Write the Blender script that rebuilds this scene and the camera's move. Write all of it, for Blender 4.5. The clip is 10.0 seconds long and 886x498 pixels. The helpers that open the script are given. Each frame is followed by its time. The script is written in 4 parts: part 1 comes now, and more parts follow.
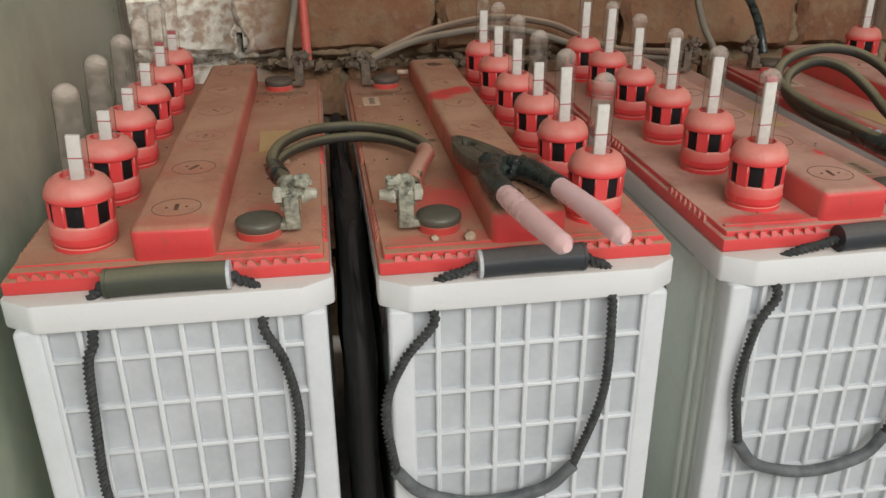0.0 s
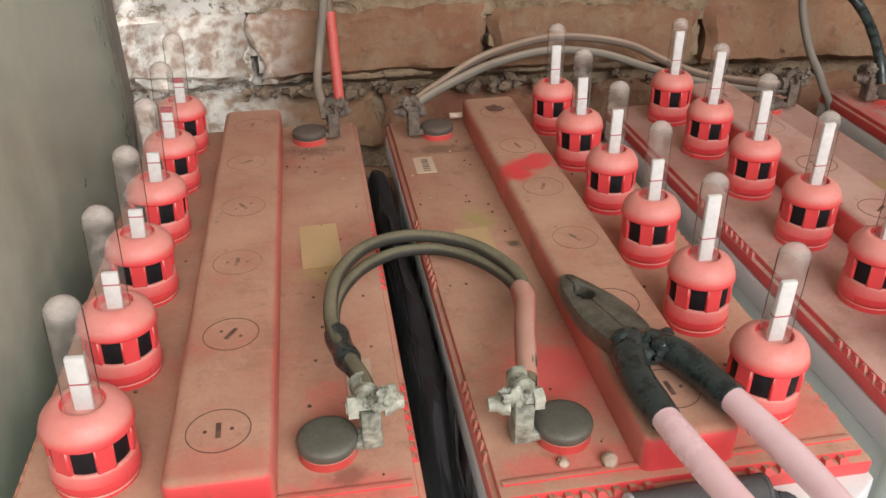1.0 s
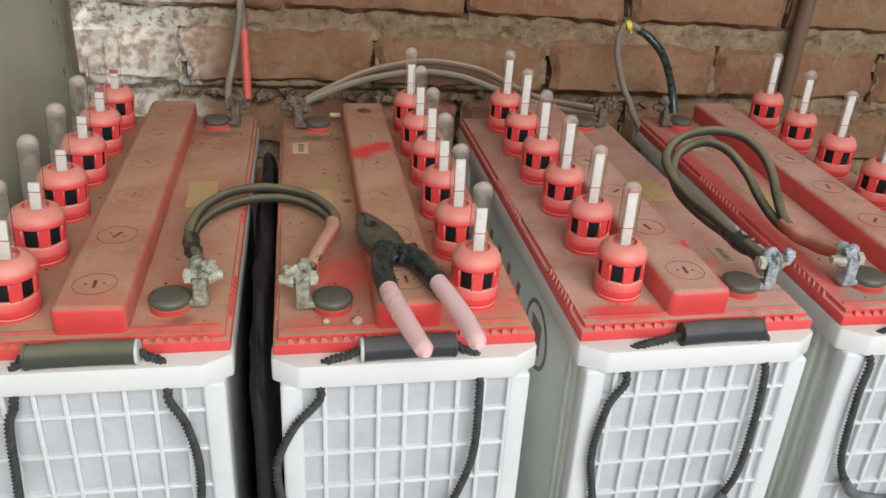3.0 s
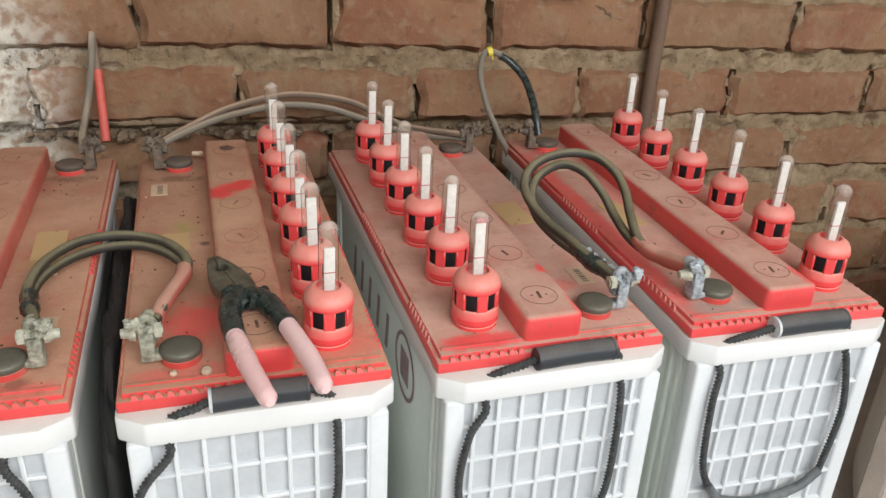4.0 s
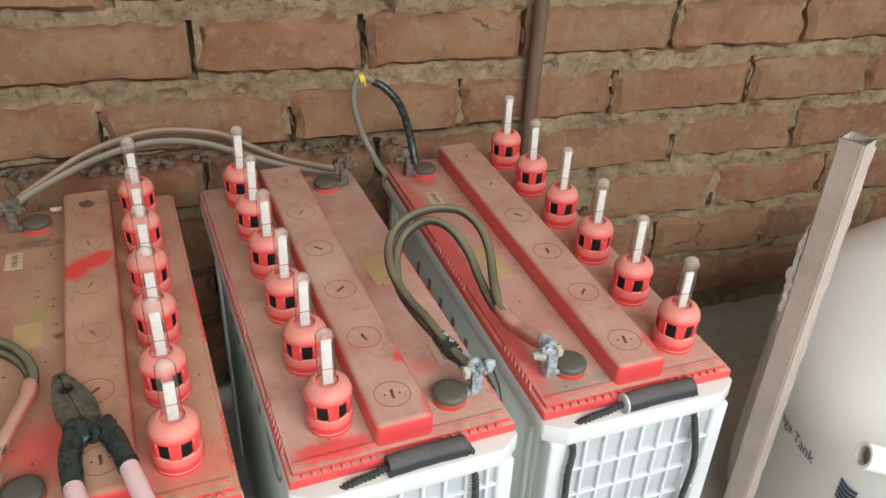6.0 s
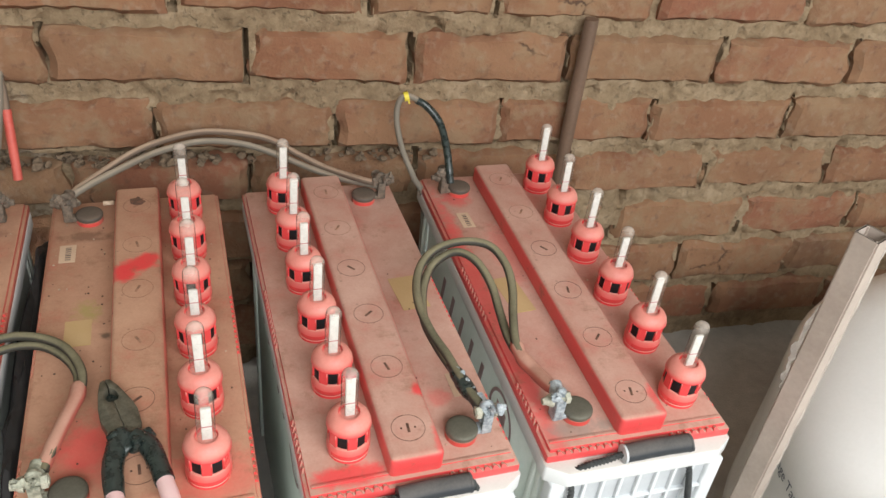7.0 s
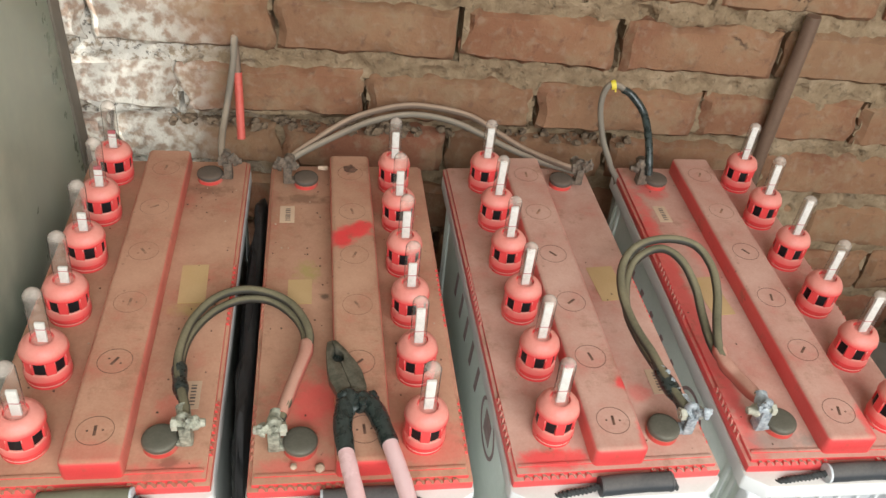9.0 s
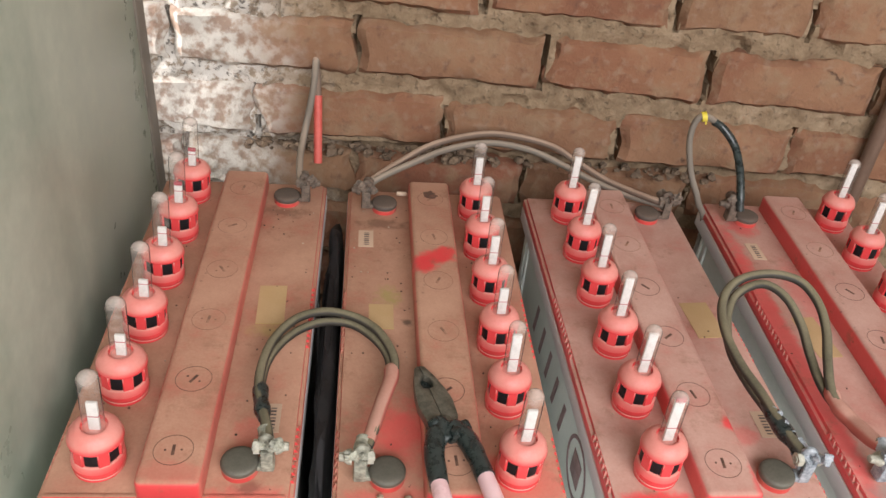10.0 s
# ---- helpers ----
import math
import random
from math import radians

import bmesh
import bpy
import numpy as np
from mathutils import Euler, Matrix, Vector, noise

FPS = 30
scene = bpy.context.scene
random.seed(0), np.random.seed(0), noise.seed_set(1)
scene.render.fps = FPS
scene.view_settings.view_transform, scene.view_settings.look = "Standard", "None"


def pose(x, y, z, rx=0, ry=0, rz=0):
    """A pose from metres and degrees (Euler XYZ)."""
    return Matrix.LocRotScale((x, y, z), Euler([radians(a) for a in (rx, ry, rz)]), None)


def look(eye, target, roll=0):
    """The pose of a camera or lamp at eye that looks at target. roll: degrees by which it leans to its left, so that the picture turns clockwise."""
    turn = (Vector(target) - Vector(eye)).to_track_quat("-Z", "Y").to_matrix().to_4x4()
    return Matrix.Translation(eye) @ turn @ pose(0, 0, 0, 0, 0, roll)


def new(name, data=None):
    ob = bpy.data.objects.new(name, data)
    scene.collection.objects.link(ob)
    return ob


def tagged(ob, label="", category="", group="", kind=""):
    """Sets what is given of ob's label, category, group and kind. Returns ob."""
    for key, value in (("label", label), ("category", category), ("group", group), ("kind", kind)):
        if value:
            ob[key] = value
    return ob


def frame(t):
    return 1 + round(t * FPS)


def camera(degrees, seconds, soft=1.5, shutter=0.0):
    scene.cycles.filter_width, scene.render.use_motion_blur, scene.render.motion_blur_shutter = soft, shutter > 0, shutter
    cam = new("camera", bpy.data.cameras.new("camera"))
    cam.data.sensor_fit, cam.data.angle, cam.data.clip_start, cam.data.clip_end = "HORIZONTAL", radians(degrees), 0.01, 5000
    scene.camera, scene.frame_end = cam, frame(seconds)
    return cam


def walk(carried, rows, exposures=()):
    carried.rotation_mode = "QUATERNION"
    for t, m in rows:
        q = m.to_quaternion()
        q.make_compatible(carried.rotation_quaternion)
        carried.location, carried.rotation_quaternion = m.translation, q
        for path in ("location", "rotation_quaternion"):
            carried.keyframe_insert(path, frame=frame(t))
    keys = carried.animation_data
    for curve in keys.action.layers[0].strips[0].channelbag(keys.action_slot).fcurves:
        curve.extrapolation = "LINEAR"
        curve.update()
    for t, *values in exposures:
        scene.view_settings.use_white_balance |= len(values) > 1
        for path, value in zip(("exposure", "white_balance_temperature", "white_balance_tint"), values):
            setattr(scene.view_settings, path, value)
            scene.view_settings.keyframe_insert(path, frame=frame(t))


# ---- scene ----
cam = camera(56.5, 10.0)
PATH = [
    (0, (-0.0590, -0.0120, 0.6360), (0.0550, 1.8010, -0.2010), -0.40),
    (0.2, (-0.0636, 0.0220, 0.6350), (0.0428, 1.8382, -0.1970), 0.20),
    (0.5, (-0.0730, 0.1220, 0.6700), (0.0260, 1.8850, -0.2690), -0.50),
    (0.7, (-0.0970, 0.1740, 0.6868), (0.0466, 1.9274, -0.2644), 0.18),
    (1, (-0.1120, 0.1860, 0.7130), (0.0140, 1.9070, -0.2990), -0.80),
    (1.2, (-0.0996, 0.1510, 0.7068), (-0.0050, 1.8938, -0.2690), -0.92),
    (1.5, (-0.0760, 0.1090, 0.7310), (0.0100, 1.8270, -0.2890), 1.00),
    (2, (-0.0320, 0.0170, 0.7380), (0.0380, 1.7550, -0.2490), 2.50),
    (2.2, (-0.0230, -0.0110, 0.7420), (0.0480, 1.7300, -0.2400), 2.60),
    (3.3, (0.0050, -0.0400, 0.7510), (0.2550, 1.7290, -0.1470), 3.50),
    (3.5, (0.0140, -0.0390, 0.7560), (0.3090, 1.7270, -0.1350), 3.50),
    (4, (0.0430, -0.0370, 0.7590), (0.4340, 1.7220, -0.1080), 2.80),
    (4.5, (0.0700, -0.0310, 0.7600), (0.5500, 1.7090, -0.1000), 2.50),
    (5, (0.0910, -0.0260, 0.7590), (0.6630, 1.6890, -0.0970), 2.30),
    (5.2, (0.0980, -0.0250, 0.7600), (0.6900, 1.6740, -0.1140), 2.30),
    (5.5, (0.1080, -0.0170, 0.7790), (0.6890, 1.6540, -0.1560), 1.90),
    (5.8, (0.1182, 0.0070, 0.8520), (0.6692, 1.6472, -0.1504), 2.14),
    (6, (0.1270, 0.0240, 0.9000), (0.6440, 1.6380, -0.1620), 2.70),
    (6.2, (0.1330, 0.0360, 0.9270), (0.6420, 1.6360, -0.1590), 4.00),
    (7.5, (0.1050, 0.0340, 1.0120), (0.5180, 1.5840, -0.1820), 8.20),
    (8, (0.0790, 0.0360, 1.0180), (0.4420, 1.5830, -0.1970), 8.40),
    (8.5, (0.0570, 0.0400, 1.0120), (0.3120, 1.5940, -0.2220), 7.40),
    (9, (0.0300, 0.0440, 1.0130), (0.1850, 1.5940, -0.2410), 6.30),
    (9.5, (0.0040, 0.0510, 1.0040), (0.1050, 1.5960, -0.2610), 6.30),
    (10, (-0.0210, 0.0580, 0.9620), (0.0430, 1.6870, -0.1970), 6.00),
]
walk(cam, [(t, look(eye, target, roll)) for t, eye, target, roll in PATH],
     [(0, -0.90, 6700, 10), (0.2, -0.72, 7000, 10), (0.5, -0.50, 7100, 10), (0.7, -0.32, 7300, 13), (1, -0.28, 6450, 14), (1.2, -0.12, 5900, 10), (1.5, -0.1, 6000, 10),
      (2, -0.24, 6150, 10), (3.5, -0.60, 6500, 10), (4, -0.40, 6480, 10), (4.5, -0.70, 6450, 9), (5, -0.53, 6400, 8), (5.5, -0.38, 6350, 7), (6, -0.34, 6400, 8), (7.5, -0.13, 6500, 8), (9, -0.18, 6500, 8), (10, -0.22, 6500, 16)])

# ---- light ----
world = bpy.data.worlds.new("daylight")
scene.world = world
world.use_nodes = True
wn = world.node_tree.nodes
sky = wn.new("ShaderNodeTexSky")
sky.sky_type, sky.sun_disc = "NISHITA", False
sky.sun_elevation, sky.sun_rotation = radians(40), radians(150)
world.node_tree.links.new(sky.outputs[0], wn["Background"].inputs[0])
wn["Background"].inputs[1].default_value = 0.10


def area(name, eye, target, sx, sy, watts, colour):
    data = bpy.data.lights.new(name, "AREA")
    data.shape, data.size, data.size_y, data.energy, data.color = "RECTANGLE", sx, sy, watts, colour
    ob = new(name, data)
    ob.matrix_world = look(eye, target)
    return ob


# daylight in the wide doorway behind the camera and in the opening behind the steel sheet
area("doorway_daylight", (0.75, -1.25, 1.72), (0.46, 0.6, 0.4), 2.2, 1.2, 96, (0.995, 1.0, 0.995))
area("side_daylight", (-1.28, 0.98, 1.0), (0.0, 1.0, 0.5), 0.5, 1.6, 130, (1.0, 0.98, 0.95))


# ---- materials ----
def nodes_of(name):
    m = bpy.data.materials.new(name)
    m.use_nodes = True
    nt = m.node_tree
    return m, nt, nt.nodes, nt.links, nt.nodes["Principled BSDF"]


def ramp(nt, fac, stops):
    r = nt.nodes.new("ShaderNodeValToRGB")
    while len(r.color_ramp.elements) < len(stops):
        r.color_ramp.elements.new(0.5)
    for e, (p, c) in zip(r.color_ramp.elements, stops):
        e.position, e.color = p, (*c, 1) if len(c) == 3 else c
    nt.links.new(fac, r.inputs[0])
    return r.outputs[0]


def noise_tex(nt, scale, detail=4, rough=0.55, coord="Object", stretch=None):
    tc = nt.nodes.new("ShaderNodeTexCoord")
    src = tc.outputs[coord]
    if stretch:
        mp = nt.nodes.new("ShaderNodeMapping")
        mp.inputs["Scale"].default_value = stretch
        nt.links.new(src, mp.inputs[0])
        src = mp.outputs[0]
    n = nt.nodes.new("ShaderNodeTexNoise")
    n.inputs["Scale"].default_value, n.inputs["Detail"].default_value, n.inputs["Roughness"].default_value = scale, detail, rough
    nt.links.new(src, n.inputs["Vector"])
    return n.outputs["Fac"]


def math_node(nt, op, a, b=0.5, clamp=False):
    n = nt.nodes.new("ShaderNodeMath")
    n.operation, n.use_clamp = op, clamp
    for i, v in ((0, a), (1, b)):
        if isinstance(v, (int, float)):
            n.inputs[i].default_value = v
        else:
            nt.links.new(v, n.inputs[i])
    return n.outputs[0]


def remap(nt, v, a, b, c=0.0, d=1.0):
    n = nt.nodes.new("ShaderNodeMapRange")
    n.interpolation_type = "SMOOTHSTEP"
    for i, x in zip((1, 2, 3, 4), (a, b, c, d)):
        n.inputs[i].default_value = x
    nt.links.new(v, n.inputs[0])
    return n.outputs[0]


def mix(nt, fac, a, b):
    n = nt.nodes.new("ShaderNodeMix")
    n.data_type = "RGBA"
    for i, v in ((0, fac), (6, a), (7, b)):
        if isinstance(v, (int, float)):
            n.inputs[i].default_value = v
        elif isinstance(v, tuple):
            n.inputs[i].default_value = (*v, 1)
        else:
            nt.links.new(v, n.inputs[i])
    return n.outputs[2]


def bump(nt, bsdf, height, strength, distance):
    b = nt.nodes.new("ShaderNodeBump")
    b.inputs["Strength"].default_value, b.inputs["Distance"].default_value = strength, distance
    nt.links.new(height, b.inputs["Height"])
    nt.links.new(b.outputs[0], bsdf.inputs["Normal"])


def surf(name, c1, c2, scale=30.0, rough=(0.5, 0.7), metal=0.0, relief=0.2, fine=200.0, spec=0.5, stretch=None):
    """A surface whose colour wanders between c1 and c2 at two scales."""
    m, nt, N, L, bsdf = nodes_of(name)
    big, small = noise_tex(nt, scale, stretch=stretch), noise_tex(nt, fine, 3, 0.6)
    both = math_node(nt, "ADD", math_node(nt, "MULTIPLY", big, 0.7), math_node(nt, "MULTIPLY", small, 0.3))
    L.new(ramp(nt, both, [(0.35, c1), (0.65, c2)]), bsdf.inputs["Base Color"])
    L.new(remap(nt, both, 0.35, 0.65, *rough), bsdf.inputs["Roughness"])
    bsdf.inputs["Metallic"].default_value = metal
    bsdf.inputs["Specular IOR Level"].default_value = spec
    if relief:
        bump(nt, bsdf, small, relief, 0.0008)
    return m


def dusty(name, base, dust1, dust2, amount=1.0, spots=(), rough=0.35, matt=0.92, specks=True, side=0.15, flat=(0.25, 0.8), stains=()):
    """Plastic with dust lying on what faces up, and rubbed spots (x, y, rx, ry) in the object's own metres."""
    m, nt, N, L, bsdf = nodes_of(name)
    geo = N.new("ShaderNodeNewGeometry")
    sep = N.new("ShaderNodeSeparateXYZ")
    L.new(geo.outputs["Normal"], sep.inputs[0])
    lying = math_node(nt, "MAXIMUM", remap(nt, sep.outputs["Z"], *flat), remap(nt, sep.outputs["Y"], -0.85, -0.3, 0.08, side))
    n1, n2, n3 = noise_tex(nt, 14, 5, 0.6), noise_tex(nt, 90, 4, 0.65), noise_tex(nt, 420, 2, 0.6)
    cover = math_node(nt, "MULTIPLY", lying, remap(nt, math_node(nt, "ADD", math_node(nt, "MULTIPLY", n1, 0.65), math_node(nt, "MULTIPLY", n2, 0.35)), 0.22, 0.52, 0.78, 1.0))
    cover = math_node(nt, "MULTIPLY", cover, amount)
    tc = N.new("ShaderNodeTexCoord")
    for x, y, rx, ry, deep in spots:
        sub, mul, ln = N.new("ShaderNodeVectorMath"), N.new("ShaderNodeVectorMath"), N.new("ShaderNodeVectorMath")
        sub.operation, mul.operation, ln.operation = "SUBTRACT", "MULTIPLY", "LENGTH"
        L.new(tc.outputs["Object"], sub.inputs[0])
        sub.inputs[1].default_value, mul.inputs[1].default_value = (x, y, 0), (1 / rx, 1 / ry, 0)
        L.new(sub.outputs[0], mul.inputs[0])
        L.new(mul.outputs[0], ln.inputs[0])
        d = math_node(nt, "ADD", ln.outputs["Value"], math_node(nt, "MULTIPLY", math_node(nt, "SUBTRACT", n2, 0.5), 1.3))
        cover = math_node(nt, "MULTIPLY", cover, remap(nt, d, 0.5, 1.35, 1 - deep, 1.0))
    dust = ramp(nt, math_node(nt, "ADD", math_node(nt, "MULTIPLY", n1, 0.8), math_node(nt, "MULTIPLY", n3, 0.2)), [(0.33, dust1), (0.66, dust2)])
    colour = mix(nt, cover, base, dust)
    for x, y, rx, ry, tint in stains:
        sub, mul, ln = N.new("ShaderNodeVectorMath"), N.new("ShaderNodeVectorMath"), N.new("ShaderNodeVectorMath")
        sub.operation, mul.operation, ln.operation = "SUBTRACT", "MULTIPLY", "LENGTH"
        L.new(tc.outputs["Object"], sub.inputs[0])
        sub.inputs[1].default_value, mul.inputs[1].default_value = (x, y, 0), (1 / rx, 1 / ry, 0)
        L.new(sub.outputs[0], mul.inputs[0])
        L.new(mul.outputs[0], ln.inputs[0])
        d = math_node(nt, "ADD", ln.outputs["Value"], math_node(nt, "MULTIPLY", math_node(nt, "SUBTRACT", n2, 0.5), 2.4))
        colour = mix(nt, remap(nt, d, 0.2, 1.3, 0.75, 0.0), colour, tint)
    if specks:
        v = N.new("ShaderNodeTexVoronoi")
        v.inputs["Scale"].default_value = 75
        L.new(tc.outputs["Object"], v.inputs["Vector"])
        dot = math_node(nt, "MULTIPLY", remap(nt, v.outputs["Distance"], 0.07, 0.13, 1, 0), remap(nt, n1, 0.5, 0.62))
        colour = mix(nt, math_node(nt, "MULTIPLY", dot, 0.5), colour, (0.06, 0.04, 0.03))
        colour = mix(nt, remap(nt, noise_tex(nt, 30, 7, 0.72), 0.54, 0.70, 0.0, 0.50), colour, (0.24, 0.115, 0.065))
    L.new(colour, bsdf.inputs["Base Color"])
    L.new(remap(nt, cover, 0.0, 0.8, rough, matt), bsdf.inputs["Roughness"])
    bump(nt, bsdf, math_node(nt, "ADD", n3, n2), 0.25, 0.0006)
    return m


RED = (0.72, 0.054, 0.059)
DUST1, DUST2 = (0.345, 0.172, 0.105), (0.51, 0.295, 0.192)
PINK1, PINK2 = (0.405, 0.215, 0.16), (0.56, 0.36, 0.285)
M_vent = dusty("vent_red_plastic", (0.74, 0.050, 0.056), (0.66, 0.215, 0.172), (0.74, 0.32, 0.262), 0.95, specks=False, rough=0.26, matt=0.5, flat=(0.05, 0.42))
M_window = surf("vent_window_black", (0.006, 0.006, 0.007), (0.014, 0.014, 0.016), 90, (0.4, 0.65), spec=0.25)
M_float = surf("float_white", (0.64, 0.63, 0.60), (0.74, 0.73, 0.70), 60, (0.5, 0.6))
M_line = surf("float_mark_red", (0.35, 0.05, 0.07), (0.45, 0.08, 0.1), 60)
M_white = surf("container_white_plastic", (0.61, 0.64, 0.655), (0.69, 0.715, 0.73), 22, (0.38, 0.55), relief=0.12)
M_cell = surf("container_cell_grey", (0.43, 0.455, 0.475), (0.53, 0.555, 0.575), 26, (0.4, 0.55), relief=0.15)
M_rim = dusty("container_rim", (0.72, 0.74, 0.74), (0.52, 0.45, 0.385), (0.66, 0.61, 0.555), 0.7, specks=False)
M_side = surf("container_side", (0.66, 0.71, 0.655), (0.78, 0.815, 0.77), 16, (0.4, 0.6), relief=0.15)
M_print = surf("side_print_dark_red", (0.25, 0.14, 0.14), (0.42, 0.30, 0.295), 60)
M_ink = surf("embossed_mark_dark", (0.07, 0.035, 0.025), (0.17, 0.085, 0.055), 120, (0.7, 0.9))
M_ink_faint = surf("embossed_mark_dusty", (0.16, 0.08, 0.05), (0.36, 0.19, 0.12), 90, (0.8, 0.95))
M_lead = dusty("terminal_lead", (0.13, 0.127, 0.10), (0.07, 0.066, 0.048), (0.185, 0.17, 0.13), 0.8, rough=0.34, matt=0.7, specks=False)
M_lead.node_tree.nodes["Principled BSDF"].inputs["Metallic"].default_value = 0.25
M_rear = dusty("terminal_lead_dusty", (0.08, 0.065, 0.052), (0.075, 0.055, 0.040), (0.145, 0.103, 0.075), 0.9, rough=0.6, specks=False)
M_lug_green = surf("lug_green_corrosion", (0.10, 0.10, 0.075), (0.46, 0.46, 0.36), 120, (0.5, 0.8), 0.1, 0.6, 500)
M_lug_blue = surf("lug_pale_corrosion", (0.13, 0.155, 0.175), (0.52, 0.565, 0.59), 130, (0.4, 0.75), 0.1, 0.6, 500)
M_lug_dust = surf("lug_brown_dust", (0.055, 0.042, 0.032), (0.21, 0.160, 0.118), 140, (0.7, 0.9), 0.0, 0.5, 500)
M_bolt = surf("bolt_steel", (0.26, 0.26, 0.20), (0.62, 0.60, 0.49), 170, (0.45, 0.75), 0.15, 0.5, 600)
M_grip = dusty("handle_tube_black", (0.020, 0.026, 0.033), (0.08, 0.075, 0.072), (0.19, 0.17, 0.155), 0.65, rough=0.45, specks=False)
# dusty black grip with a green lens tint painted into the colour
M_grip_green = dusty("handle_tube_dusty_lens_tint", (0.035, 0.042, 0.03), (0.12, 0.12, 0.075), (0.19, 0.18, 0.12), 0.9, rough=0.6, specks=False)
M_gripend = surf("handle_tube_cut_end", (0.45, 0.48, 0.5), (0.65, 0.68, 0.7), 100)
M_rope = surf("rope_black", (0.014, 0.017, 0.018), (0.065, 0.068, 0.066), 180, (0.6, 0.85), relief=0.5, fine=900)
M_sleeve = surf("rope_sleeve_grey", (0.07, 0.08, 0.085), (0.17, 0.18, 0.185), 70, (0.5, 0.75), relief=0.3)
M_cable = dusty("cable_olive_dust", (0.022, 0.021, 0.018), (0.105, 0.096, 0.055), (0.25, 0.215, 0.13), 0.85, rough=0.6, specks=False)
M_cable_tan = dusty("cable_tan_dust", (0.12, 0.085, 0.062), (0.27, 0.185, 0.130), (0.39, 0.278, 0.200), 1.0, rough=0.8, specks=False)
M_cable_grey = dusty("cable_grey_dust", (0.16, 0.14, 0.11), (0.25, 0.20, 0.15), (0.36, 0.29, 0.22), 0.9, rough=0.75, specks=False)
M_tape = surf("tape_black", (0.009, 0.013, 0.012), (0.034, 0.046, 0.042), 120, (0.18, 0.42), relief=0.22, fine=350)
M_sleeve_red = dusty("cable_sleeve_red", (0.42, 0.09, 0.065), (0.46, 0.23, 0.165), (0.56, 0.33, 0.25), 0.9, rough=0.6, specks=False)
M_tie = surf("tie_yellow", (0.62, 0.50, 0.03), (0.72, 0.6, 0.08), 100)
M_steel_jaw = surf("plier_jaw_steel", (0.08, 0.078, 0.058), (0.22, 0.20, 0.155), 110, (0.35, 0.6), 0.6, 0.35, 500)
M_pink = surf("plier_grip_pink", (0.76, 0.485, 0.48), (0.80, 0.56, 0.56), 18, (0.22, 0.4), relief=0.1)
M_paper = dusty("sticker_paper", (0.60, 0.50, 0.37), (0.46, 0.29, 0.19), (0.56, 0.38, 0.26), 0.82, specks=False, rough=0.7)
M_yellow = dusty("sticker_yellow", (0.52, 0.42, 0.10), (0.43, 0.25, 0.15), (0.52, 0.33, 0.20), 0.76, specks=False, rough=0.7)
M_barcode = surf("sticker_print", (0.05, 0.04, 0.04), (0.15, 0.11, 0.09), 100)
M_stone = surf("pebble", (0.36, 0.24, 0.16), (0.56, 0.43, 0.32), 150, (0.8, 0.95), relief=0.6)
M_grit = surf("grit_dark", (0.06, 0.035, 0.025), (0.16, 0.09, 0.06), 200, (0.8, 0.95))
M_rod = surf("rod_brown", (0.085, 0.05, 0.032), (0.17, 0.105, 0.07), 30, (0.5, 0.75), relief=0.3, stretch=(1, 1, 0.15))
M_post = surf("post_cream_tube", (0.36, 0.295, 0.25), (0.48, 0.405, 0.35), 18, (0.55, 0.8), relief=0.25)
M_film = surf("post_torn_film", (0.38, 0.33, 0.29), (0.52, 0.47, 0.42), 60)
M_tank = surf("tank_white_plastic", (0.87, 0.865, 0.85), (0.93, 0.925, 0.915), 7, (0.14, 0.26), relief=0.05, stretch=(1, 1, 0.4))
M_tankprint = surf("tank_print_navy", (0.035, 0.05, 0.09), (0.07, 0.085, 0.13), 60)
M_pipe_in = surf("pipe_bore_dusty", (0.28, 0.22, 0.17), (0.38, 0.31, 0.25), 80)
# grey-green paint; the upright streaks are blurred reflections put into its colour
M_sheet = surf("sheet_grey_green_streaked", (0.275, 0.335, 0.26), (0.50, 0.545, 0.44), 8, (0.26, 0.46), relief=0.02, fine=40, stretch=(1, 1, 0.22))
M_sheet_edge = surf("sheet_edge_brown", (0.11, 0.095, 0.075), (0.19, 0.165, 0.13), 20, (0.5, 0.7))
M_foil = surf("foil_crumpled", (0.5, 0.5, 0.49), (0.75, 0.75, 0.74), 80, (0.25, 0.5), 0.4, 0.6)
M_board = surf("board_white", (0.66, 0.69, 0.68), (0.76, 0.79, 0.78), 12)
# plaster and ceiling of the unseen room, darkened to hold down bounced fill
M_plain = surf("plaster_dull", (0.25, 0.22, 0.185), (0.35, 0.31, 0.27), 5, (0.8, 0.95), relief=0.3)
# pale tone for the unseen east wall, added to bounce fill light
M_bounce = surf("bounce_pale", (0.60, 0.58, 0.54), (0.72, 0.70, 0.66), 5, (0.8, 0.95), relief=0.3)
M_ceil = surf("ceiling_dull", (0.18, 0.165, 0.145), (0.25, 0.23, 0.205), 4, (0.8, 0.95))


